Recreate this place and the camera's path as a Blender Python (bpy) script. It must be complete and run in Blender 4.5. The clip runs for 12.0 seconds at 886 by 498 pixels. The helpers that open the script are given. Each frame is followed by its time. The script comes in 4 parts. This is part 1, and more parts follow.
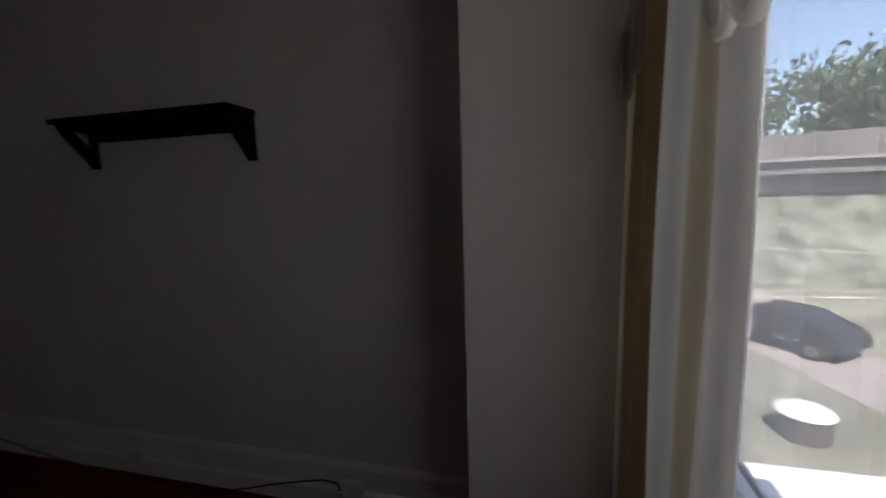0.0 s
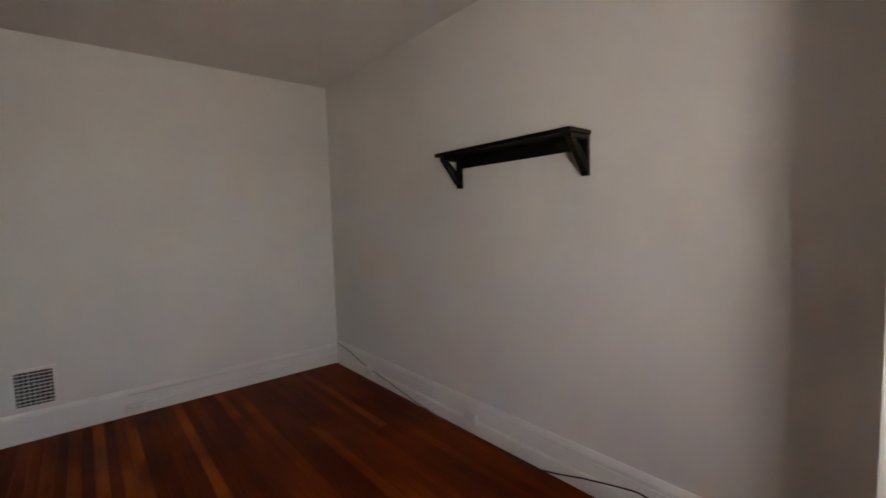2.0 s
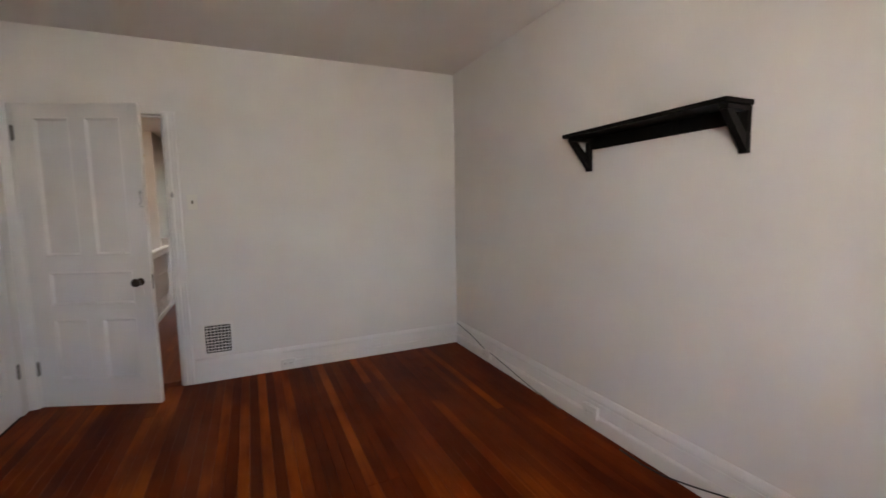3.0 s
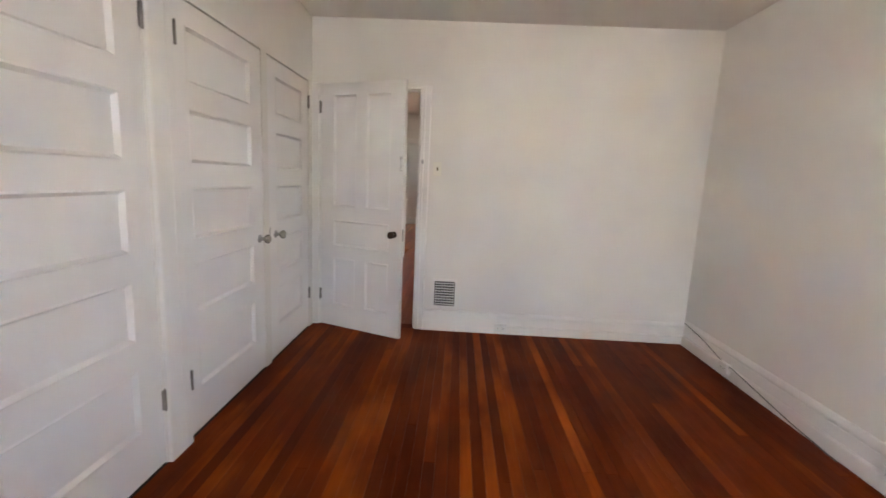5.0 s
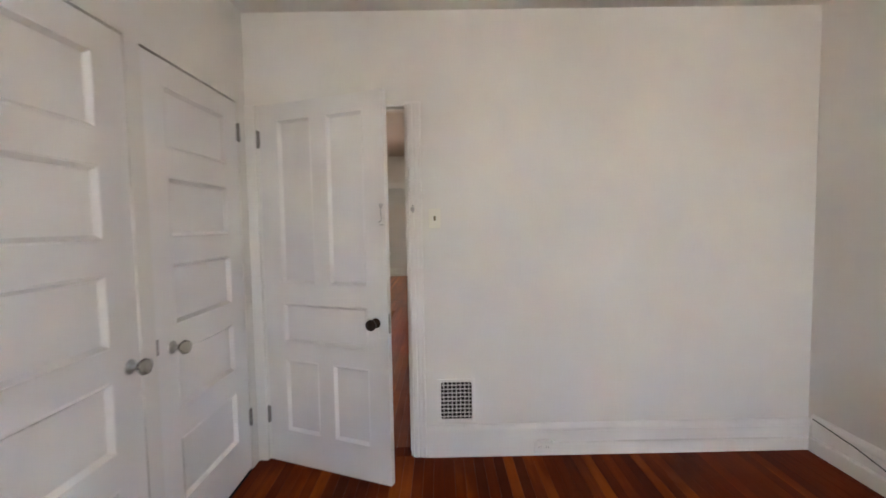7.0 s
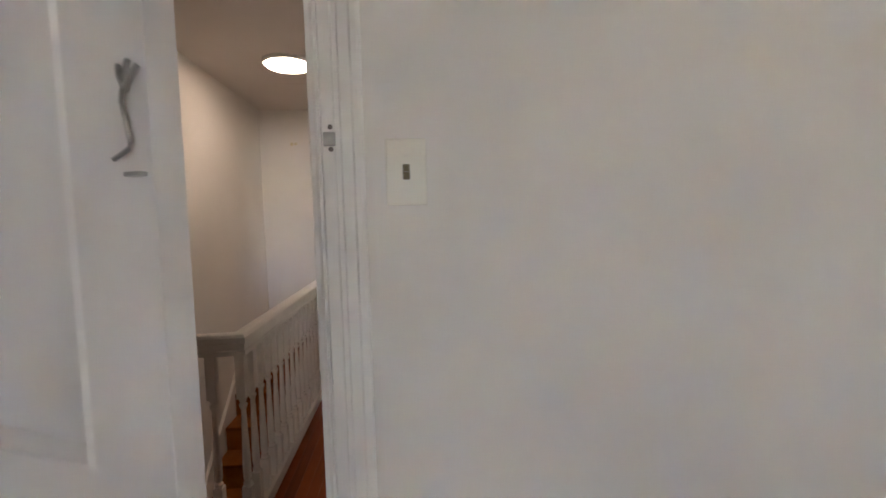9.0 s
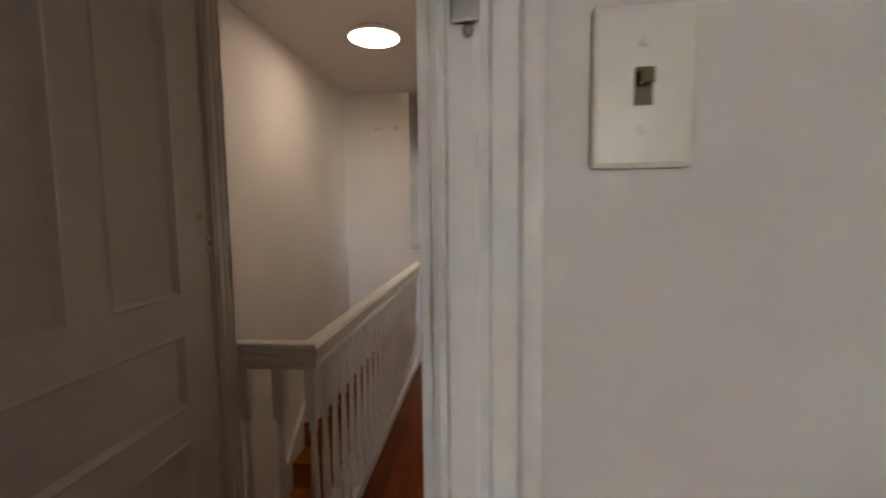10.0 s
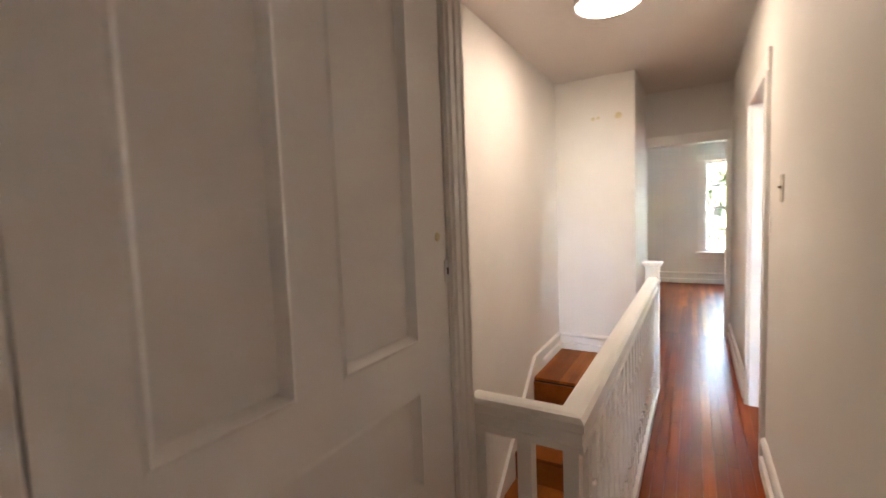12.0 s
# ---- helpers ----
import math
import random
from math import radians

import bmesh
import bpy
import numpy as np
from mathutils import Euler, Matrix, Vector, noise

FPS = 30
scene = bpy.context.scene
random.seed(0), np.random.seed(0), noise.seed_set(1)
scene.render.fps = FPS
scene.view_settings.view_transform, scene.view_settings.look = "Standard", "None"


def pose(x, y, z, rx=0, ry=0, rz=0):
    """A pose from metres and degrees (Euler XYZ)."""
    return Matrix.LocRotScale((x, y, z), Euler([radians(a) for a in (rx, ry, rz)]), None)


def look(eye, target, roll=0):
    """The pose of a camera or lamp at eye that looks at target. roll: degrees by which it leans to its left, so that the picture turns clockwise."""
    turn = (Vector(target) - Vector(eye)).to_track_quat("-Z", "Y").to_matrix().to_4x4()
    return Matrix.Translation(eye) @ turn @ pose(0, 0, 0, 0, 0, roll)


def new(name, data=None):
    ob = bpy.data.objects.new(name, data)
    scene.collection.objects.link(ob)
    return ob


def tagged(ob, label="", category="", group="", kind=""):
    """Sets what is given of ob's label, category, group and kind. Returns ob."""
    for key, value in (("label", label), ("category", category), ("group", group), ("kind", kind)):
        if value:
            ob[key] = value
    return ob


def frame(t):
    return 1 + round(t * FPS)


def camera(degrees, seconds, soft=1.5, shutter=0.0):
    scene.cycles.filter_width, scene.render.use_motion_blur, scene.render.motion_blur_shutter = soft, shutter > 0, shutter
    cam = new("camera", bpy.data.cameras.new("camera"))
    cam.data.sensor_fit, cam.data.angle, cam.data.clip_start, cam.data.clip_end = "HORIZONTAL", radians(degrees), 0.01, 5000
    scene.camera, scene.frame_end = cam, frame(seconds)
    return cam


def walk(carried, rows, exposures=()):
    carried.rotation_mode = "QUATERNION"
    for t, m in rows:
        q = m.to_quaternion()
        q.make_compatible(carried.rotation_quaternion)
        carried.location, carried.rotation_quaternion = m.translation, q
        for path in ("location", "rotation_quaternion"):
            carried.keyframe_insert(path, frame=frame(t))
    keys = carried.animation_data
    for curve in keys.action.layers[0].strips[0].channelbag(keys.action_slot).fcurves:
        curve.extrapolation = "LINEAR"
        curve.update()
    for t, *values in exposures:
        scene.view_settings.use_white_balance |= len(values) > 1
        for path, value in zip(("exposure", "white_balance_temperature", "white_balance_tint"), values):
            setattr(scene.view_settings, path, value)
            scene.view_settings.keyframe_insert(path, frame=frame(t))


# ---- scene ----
cam = camera(92.1, 12.0, soft=1.5, shutter=0.4)
PATH = [
    (0, (1.671, -3.852, 1.333), (3.593, -3.351, 1.095), -1.6),
    (0.5, (1.592, -3.798, 1.353), (3.426, -3.031, 1.127), -1.8),
    (1, (1.55, -3.76, 1.344), (3.264, -2.747, 1.152), -1.4),
    (1.5, (1.509, -3.726, 1.35), (3.026, -2.433, 1.189), -1.6),
    (2, (1.452, -3.719, 1.333), (2.738, -2.194, 1.19), -1.6),
    (2.5, (1.464, -3.718, 1.327), (2.51, -2.02, 1.169), -1.0),
    (3, (1.437, -3.71, 1.32), (2.252, -1.895, 1.126), -1.1),
    (3.5, (1.369, -3.7, 1.32), (1.994, -1.813, 1.101), -0.7),
    (3.7, (1.357, -3.688, 1.327), (1.899, -1.777, 1.1), -0.7),
    (5.3, (1.15, -3.553, 1.305), (1.011, -1.585, 0.978), 1.8),
    (5.5, (1.093, -3.458, 1.314), (0.934, -1.479, 1.072), 1.0),
    (6, (1.076, -3.196, 1.346), (1.098, -1.205, 1.156), -0.0),
    (6.5, (1.091, -2.824, 1.371), (1.063, -0.829, 1.233), 1.4),
    (7, (1.076, -2.443, 1.364), (1.091, -0.447, 1.245), -1.0),
    (7.2, (1.074, -2.282, 1.354), (1.179, -0.29, 1.22), -1.5),
    (8.8, (1.061, -0.883, 1.307), (1.287, 1.1, 1.169), -1.6),
    (9, (1.051, -0.747, 1.312), (1.208, 1.242, 1.172), -1.5),
    (9.1, (1.046, -0.685, 1.316), (1.16, 1.307, 1.172), -0.8),
    (9.5, (1.006, -0.479, 1.306), (1.049, 1.515, 1.155), 0.6),
    (10, (0.94, -0.327, 1.308), (0.739, 1.656, 1.133), -0.6),
    (10.3, (0.932, -0.252, 1.312), (0.432, 1.676, 1.142), -0.8),
    (10.5, (0.911, -0.193, 1.302), (0.165, 1.657, 1.158), -0.5),
    (10.8, (0.898, -0.178, 1.308), (-0.12, 1.536, 1.145), 0.2),
    (11, (0.866, -0.158, 1.311), (-0.336, 1.428, 1.116), 0.2),
    (11.2, (0.822, -0.125, 1.312), (-0.417, 1.43, 1.106), 0.8),
    (11.5, (0.745, -0.068, 1.303), (-0.494, 1.491, 1.117), 1.4),
    (12, (0.589, 0.043, 1.347), (-0.426, 1.76, 1.197), -2.2),
]
EXPOSURES = [(0.0, 1.98, 6600, 17), (0.5, 3.75, 6900, 15), (1.0, 4.7, 7000, 14), (1.5, 4.9, 7200, 15), (2.0, 5.15, 7500, 18), (3.0, 5.78, 7500, 18), (3.5, 6.15, 7500, 17), (5.5, 6.48, 7500, 16), (7.0, 6.4, 7300, 16),
             (9.0, 5.95, 7200, 16), (9.5, 5.85, 7300, 16), (10.0, 5.72, 7500, 16), (10.5, 5.75, 7700, 16), (11.0, 6.5, 7500, 15), (11.5, 6.97, 7200, 15), (12.0, 7.22, 7100, 14)]
walk(cam, [(t, look(e, g, r)) for t, e, g, r in PATH], EXPOSURES)

# ---- world and light ----
world = bpy.data.worlds.new("world")
scene.world = world
world.use_nodes = True
wn = world.node_tree.nodes
sky = wn.new("ShaderNodeTexSky")
sky.sky_type, sky.sun_disc = "NISHITA", False
sky.sun_elevation, sky.sun_rotation = radians(52), radians(272)
world.node_tree.links.new(sky.outputs["Color"], wn["Background"].inputs["Color"])
wn["Background"].inputs["Strength"].default_value = 0.15
sun_data = bpy.data.lights.new("sun", "SUN")
sun_data.energy, sun_data.angle, sun_data.color = 5.0, radians(0.5), (1.0, 0.95, 0.88)
sun = new("sun", sun_data)
sun.matrix_world = look((20 * math.sin(radians(272)), 20 * math.cos(radians(272)), 26), (0, 0, 0))


def window_light(name, eye, target, w, h, watts, color):
    """Sky light that stands in the opening of a window."""
    d = bpy.data.lights.new(name, "AREA")
    d.shape, d.size, d.size_y, d.energy, d.color = "RECTANGLE", w, h, watts, color
    ob = new(name, d)
    ob.matrix_world = look(eye, target)
    return ob


window_light("bedroom_window_light", (1.97, -4.11, 1.49), (4.34, 0, 1.49), 0.40, 1.26, 0.235, (1.0, 0.95, 0.90))
window_light("front_window_light", (1.25, 8.83, 1.36), (1.25, 0, 1.3), 0.5, 1.4, 0.045, (1.0, 0.95, 0.96))
window_light("side_window_light", (3.20, 1.2, 1.5), (0, 1.2, 1.5), 1.04, 1.38, 0.20, (1.0, 0.92, 0.84))


# ---- materials ----
def mat_nodes(name):
    m = bpy.data.materials.new(name)
    m.use_nodes = True
    return m, m.node_tree.nodes, m.node_tree.links, m.node_tree.nodes["Principled BSDF"]


def painted(name, color, rough=0.5, scale=6.0, vary=0.08, bump=0.15, fine=180.0, spec=0.4, metal=0.0):
    """Paint or plain stuff: broad unevenness in the colour, fine relief in the surface."""
    m, n, l, b = mat_nodes(name)
    tc = n.new("ShaderNodeTexCoord")
    big = n.new("ShaderNodeTexNoise")
    big.inputs["Scale"].default_value, big.inputs["Detail"].default_value = scale, 5
    l.new(tc.outputs["Object"], big.inputs["Vector"])
    ramp = n.new("ShaderNodeValToRGB")
    ramp.color_ramp.elements[0].position, ramp.color_ramp.elements[1].position = 0.3, 0.7
    ramp.color_ramp.elements[0].color = (*[c * (1 - vary) for c in color], 1)
    ramp.color_ramp.elements[1].color = (*[min(1, c * (1 + vary * 0.5)) for c in color], 1)
    l.new(big.outputs["Fac"], ramp.inputs["Fac"])
    l.new(ramp.outputs["Color"], b.inputs["Base Color"])
    small = n.new("ShaderNodeTexNoise")
    small.inputs["Scale"].default_value, small.inputs["Detail"].default_value = fine, 4
    l.new(tc.outputs["Object"], small.inputs["Vector"])
    add = n.new("ShaderNodeMath")
    add.operation = "MULTIPLY_ADD"
    add.inputs[1].default_value = 3.0
    l.new(big.outputs["Fac"], add.inputs[0])
    l.new(small.outputs["Fac"], add.inputs[2])
    bp = n.new("ShaderNodeBump")
    bp.inputs["Strength"].default_value, bp.inputs["Distance"].default_value = bump, 0.004
    l.new(add.outputs[0], bp.inputs["Height"])
    l.new(bp.outputs["Normal"], b.inputs["Normal"])
    b.inputs["Roughness"].default_value, b.inputs["Metallic"].default_value = rough, metal
    b.inputs["Specular IOR Level"].default_value = spec
    return m


def wood_floor(name, dark, mid, light, rough=0.2, spec=0.3, relief=0.12, uneven=0.22, tone=(0.15, 0.10, 0.05, 0.46, 0.28)):
    """Old stained boards, each its own tone, with grain along the board and worn varnish."""
    m, n, l, b = mat_nodes(name)
    tc, info = n.new("ShaderNodeTexCoord"), n.new("ShaderNodeObjectInfo")
    off = n.new("ShaderNodeVectorMath")
    off.operation = "MULTIPLY_ADD"
    off.inputs[1].default_value = (40, 40, 40)
    comb = n.new("ShaderNodeCombineXYZ")
    for k in range(3):
        l.new(info.outputs["Random"], comb.inputs[k])
    l.new(comb.outputs[0], off.inputs[0])
    l.new(tc.outputs["Object"], off.inputs[2])
    mp = n.new("ShaderNodeMapping")
    mp.inputs["Scale"].default_value = (55, 2.2, 20)
    l.new(off.outputs[0], mp.inputs["Vector"])
    grain = n.new("ShaderNodeTexNoise")
    grain.inputs["Scale"].default_value, grain.inputs["Detail"].default_value, grain.inputs["Distortion"].default_value = 1.0, 6, 0.6
    l.new(mp.outputs[0], grain.inputs["Vector"])
    geo = n.new("ShaderNodeNewGeometry")
    mp2 = n.new("ShaderNodeMapping")
    mp2.inputs["Scale"].default_value = (3.6, 1.3, 5)
    l.new(geo.outputs["Position"], mp2.inputs["Vector"])
    patch = n.new("ShaderNodeTexNoise")
    patch.inputs["Scale"].default_value, patch.inputs["Detail"].default_value = 1.0, 4
    l.new(mp2.outputs[0], patch.inputs["Vector"])
    a = n.new("ShaderNodeMath")
    a.operation = "MULTIPLY_ADD"
    a.inputs[1].default_value = tone[0]
    few = n.new("ShaderNodeMath")
    few.operation = "POWER"
    few.inputs[1].default_value = 2.6
    l.new(info.outputs["Random"], few.inputs[0])
    l.new(few.outputs[0], a.inputs[0])
    c = n.new("ShaderNodeMath")
    c.operation = "MULTIPLY_ADD"
    c.inputs[1].default_value, c.inputs[2].default_value = tone[1], tone[2]
    l.new(grain.outputs["Fac"], c.inputs[0])
    d = n.new("ShaderNodeMath")
    d.operation = "MULTIPLY_ADD"
    d.inputs[1].default_value = tone[3]
    l.new(patch.outputs["Fac"], d.inputs[0])
    mp3 = n.new("ShaderNodeMapping")
    mp3.inputs["Scale"].default_value = (2.0, 0.75, 1.0)
    l.new(off.outputs[0], mp3.inputs["Vector"])
    broad = n.new("ShaderNodeTexNoise")
    broad.inputs["Scale"].default_value, broad.inputs["Detail"].default_value, broad.inputs["Distortion"].default_value = 1.0, 4, 0.5
    l.new(mp3.outputs[0], broad.inputs["Vector"])
    g2 = n.new("ShaderNodeMath")
    g2.operation = "MULTIPLY_ADD"
    g2.inputs[1].default_value = tone[4]
    l.new(broad.outputs["Fac"], g2.inputs[0])
    l.new(c.outputs[0], g2.inputs[2])
    l.new(g2.outputs[0], d.inputs[2])
    l.new(d.outputs[0], a.inputs[2])
    ramp = n.new("ShaderNodeValToRGB")
    e = ramp.color_ramp.elements
    e[0].position, e[0].color = 0.42, (*dark, 1)
    e[1].position, e[1].color = 0.73, (*light, 1)
    x = e.new(0.57)
    x.color = (*mid, 1)
    l.new(a.outputs[0], ramp.inputs["Fac"])
    l.new(ramp.outputs["Color"], b.inputs["Base Color"])
    wear = n.new("ShaderNodeTexNoise")
    wear.inputs["Scale"].default_value, wear.inputs["Detail"].default_value = 7, 5
    l.new(tc.outputs["Object"], wear.inputs["Vector"])
    mr = n.new("ShaderNodeMapRange")
    mr.inputs["To Min"].default_value, mr.inputs["To Max"].default_value = rough, rough + uneven
    l.new(wear.outputs["Fac"], mr.inputs["Value"])
    l.new(mr.outputs[0], b.inputs["Roughness"])
    bp = n.new("ShaderNodeBump")
    bp.inputs["Strength"].default_value, bp.inputs["Distance"].default_value = relief, 0.002
    l.new(grain.outputs["Fac"], bp.inputs["Height"])
    l.new(bp.outputs["Normal"], b.inputs["Normal"])
    b.inputs["Specular IOR Level"].default_value = spec
    return m


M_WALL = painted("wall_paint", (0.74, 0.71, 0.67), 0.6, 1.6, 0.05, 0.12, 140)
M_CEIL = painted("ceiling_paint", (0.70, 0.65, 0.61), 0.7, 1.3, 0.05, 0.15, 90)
M_TRIM = painted("trim_gloss_paint", (0.78, 0.755, 0.725), 0.35, 3.0, 0.05, 0.10, 60)
M_DOOR = painted("door_gloss_paint", (0.78, 0.755, 0.735), 0.38, 2.2, 0.05, 0.12, 50)
M_RAIL = painted("banister_white_paint", (0.78, 0.75, 0.71), 0.32, 5.0, 0.06, 0.10, 70)
M_FLOOR = wood_floor("bedroom_floor_boards", (0.082, 0.0100, 0.0018), (0.168, 0.0240, 0.0030), (0.39, 0.078, 0.0085), 0.33, 0.05)
M_HALL = wood_floor("hall_floor_boards", (0.17, 0.031, 0.0035), (0.29, 0.058, 0.0055), (0.50, 0.140, 0.015), 0.27, 0.22, 0.0, 0.02, (0.22, 0.24, 0.0, 0.32, 0.34))
M_TREAD = wood_floor("stair_wood", (0.17, 0.046, 0.008), (0.31, 0.096, 0.016), (0.50, 0.185, 0.036), 0.30, 0.12)
M_BLACK = painted("black_paint", (0.005, 0.0046, 0.0046), 0.5, 9.0, 0.3, 0.1, 60, 0.15)
# near-black that paints in the shade of hollows; the subfloor has it too
M_DARK = painted("dark_void", (0.008, 0.007, 0.007), 0.8, 5, 0.2, 0.1)
M_BRONZE = painted("dark_bronze", (0.05, 0.035, 0.028), 0.35, 30, 0.3, 0.1, 200, 0.5, 0.8)
M_STEEL = painted("worn_steel", (0.42, 0.41, 0.40), 0.35, 40, 0.25, 0.1, 200, 0.5, 1.0)
M_HINGE = painted("aged_hinge_metal", (0.26, 0.24, 0.22), 0.45, 40, 0.35, 0.2, 200, 0.5, 0.6)
M_PLATE = painted("ivory_plastic", (0.80, 0.77, 0.68), 0.25, 8, 0.03, 0.02, 40)
M_OUTLET = painted("outlet_plastic", (0.76, 0.73, 0.70), 0.35, 12, 0.06, 0.05, 60)
M_TOGGLE = painted("brown_toggle", (0.13, 0.10, 0.045), 0.3, 30, 0.1, 0.05)
M_CABLE = painted("black_cable", (0.02, 0.018, 0.018), 0.5, 30, 0.2, 0.05)
M_CABLE2 = painted("white_cable", (0.62, 0.60, 0.57), 0.45, 30, 0.1, 0.05)
M_STAIN = painted("yellowed_patch", (0.66, 0.58, 0.38), 0.6, 25, 0.15, 0.1)
M_VENT = painted("vent_bar_paint", (0.74, 0.72, 0.69), 0.45, 10, 0.1, 0.05)
M_SASH = painted("sash_paint", (0.80, 0.80, 0.79), 0.4, 5, 0.05, 0.08, 60)


def glass(name, rough=0.0, tint=(1, 1, 1)):
    m, n, l, b = mat_nodes(name)
    b.inputs["Base Color"].default_value = (*tint, 1)
    b.inputs["Transmission Weight"].default_value, b.inputs["Roughness"].default_value, b.inputs["IOR"].default_value = 1.0, rough, 1.45
    return m


M_GLASS = glass("window_glass")
M_CRYSTAL = glass("knob_glass", 0.12, (0.62, 0.60, 0.54))


def cloth(name, color):
    m, n, l, b = mat_nodes(name)
    tc = n.new("ShaderNodeTexCoord")
    w = n.new("ShaderNodeTexNoise")
    w.inputs["Scale"].default_value, w.inputs["Detail"].default_value = 320, 3
    l.new(tc.outputs["Object"], w.inputs["Vector"])
    v = n.new("ShaderNodeTexNoise")
    v.inputs["Scale"].default_value = 6
    l.new(tc.outputs["Object"], v.inputs["Vector"])
    ramp = n.new("ShaderNodeValToRGB")
    ramp.color_ramp.elements[0].color = (*[c * 0.82 for c in color], 1)
    ramp.color_ramp.elements[1].color = (*color, 1)
    l.new(v.outputs["Fac"], ramp.inputs["Fac"])
    l.new(ramp.outputs["Color"], b.inputs["Base Color"])
    bp = n.new("ShaderNodeBump")
    bp.inputs["Strength"].default_value, bp.inputs["Distance"].default_value = 0.3, 0.002
    l.new(w.outputs["Fac"], bp.inputs["Height"])
    l.new(bp.outputs["Normal"], b.inputs["Normal"])
    b.inputs["Roughness"].default_value = 0.9
    tr = n.new("ShaderNodeBsdfTranslucent")
    l.new(ramp.outputs["Color"], tr.inputs["Color"])
    mix = n.new("ShaderNodeMixShader")
    mix.inputs[0].default_value = 0.6
    l.new(b.outputs[0], mix.inputs[1])
    l.new(tr.outputs[0], mix.inputs[2])
    l.new(mix.outputs[0], n["Material Output"].inputs["Surface"])
    return m


M_CLOTH = cloth("white_cotton", (0.80, 0.78, 0.73))
M_LACE = cloth("cream_cotton", (0.72, 0.65, 0.52))
M_TAN = cloth("tan_cotton", (0.43, 0.335, 0.22))


def lacework(name, color):
    """Cotton with rows of small openings."""
    m = cloth(name, color)
    n, l = m.node_tree.nodes, m.node_tree.links
    tc, vo = n.new("ShaderNodeTexCoord"), n.new("ShaderNodeTexVoronoi")
    vo.inputs["Scale"].default_value, vo.inputs["Randomness"].default_value = 75, 0.15
    l.new(tc.outputs["Object"], vo.inputs["Vector"])
    hole = n.new("ShaderNodeMath")
    hole.operation = "LESS_THAN"
    hole.inputs[1].default_value = 0.30
    l.new(vo.outputs["Distance"], hole.inputs[0])
    clear, mix, last = n.new("ShaderNodeBsdfTransparent"), n.new("ShaderNodeMixShader"), n["Material Output"].inputs["Surface"]
    whole = last.links[0].from_socket
    l.new(hole.outputs[0], mix.inputs[0])
    l.new(whole, mix.inputs[1])
    l.new(clear.outputs[0], mix.inputs[2])
    l.new(mix.outputs[0], last)
    return m


M_LACEWORK = lacework("lace_cotton", (0.80, 0.77, 0.70))


def lamp_mat(name, color, strength):
    m, n, l, b = mat_nodes(name)
    b.inputs["Base Color"].default_value = (0.8, 0.8, 0.8, 1)
    b.inputs["Emission Color"].default_value, b.inputs["Emission Strength"].default_value = (*color, 1), strength
    return m


M_LAMP = lamp_mat("lamp_diffuser", (1.0, 0.85, 0.72), 0.56)
M_GRASS = painted("dry_grass", (0.24, 0.245, 0.185), 0.9, 0.5, 0.4, 0.6, 30)
M_BANK = painted("weedy_bank", (0.165, 0.18, 0.14), 0.9, 0.9, 0.6, 0.8, 8)
M_ASPHALT = painted("pale_drive", (0.30, 0.27, 0.25), 0.9, 1.2, 0.15, 0.3, 40)
M_CONCRETE = painted("weathered_concrete", (0.16, 0.15, 0.145), 0.85, 0.8, 0.25, 0.3, 20)
M_LEAF = painted("leaves", (0.09, 0.13, 0.07), 0.7, 3.0, 0.5, 0.2, 30)
M_BARK = painted("bark", (0.09, 0.065, 0.045), 0.9, 8, 0.4, 0.6, 40)
M_CAR = painted("dark_car_paint", (0.03, 0.032, 0.038), 0.25, 2, 0.1, 0.02)
M_CARW = painted("white_car_paint", (0.80, 0.80, 0.80), 0.3, 2, 0.05, 0.02)
M_TYRE = painted("tyre_rubber", (0.02, 0.02, 0.02), 0.8, 10, 0.2, 0.1)
M_CARGLASS = painted("car_glass", (0.02, 0.025, 0.03), 0.08, 5, 0.1, 0.0)
M_CLAP = painted("outer_wall_paint", (0.62, 0.60, 0.56), 0.7, 1.5, 0.1, 0.2, 30)


# ---- mesh helpers ----
def box(bm, x0, y0, z0, x1, y1, z1, bevel=0.0):
    vs = [bm.verts.new((x, y, z)) for x in (x0, x1) for y in (y0, y1) for z in (z0, z1)]
    fs = [bm.faces.new([vs[i] for i in f]) for f in ((0, 1, 3, 2), (4, 6, 7, 5), (0, 4, 5, 1), (2, 3, 7, 6), (0, 2, 6, 4), (1, 5, 7, 3))]
    if bevel:
        es = list({e for f in fs for e in f.edges})
        bmesh.ops.bevel(bm, geom=es, offset=bevel, segments=2, affect="EDGES", profile=0.6)
    return bm


def boxes(*dims, bevel=0.0):
    bm = bmesh.new()
    for d in dims:
        box(bm, *d, bevel=bevel)
    return bm


def mesh_of(name, bm, material, smooth=False):
    bmesh.ops.recalc_face_normals(bm, faces=bm.faces)
    me = bpy.data.meshes.new(name)
    bm.to_mesh(me)
    bm.free()
    if smooth:
        for p in me.polygons:
            p.use_smooth = True
    me.materials.append(material)
    return me


def thing(name, bm, material, label="", category="", group="", kind="", at=None, smooth=False):
    ob = new(name, mesh_of(name, bm, material, smooth))
    if at is not None:
        ob.matrix_basis = at
    return tagged(ob, label, category, group, kind)


def part(name, bm, material, parent, label="", at=None, smooth=False):
    ob = new(name, mesh_of(name, bm, material, smooth))
    ob.parent = parent
    if at is not None:
        ob.matrix_basis = at
    return tagged(ob, label)


def base(name, label, category, at=None, group="", kind=""):
    ob = new(name)
    ob.empty_display_size = 0.1
    if at is not None:
        ob.matrix_basis = at
    return tagged(ob, label, category, group, kind)


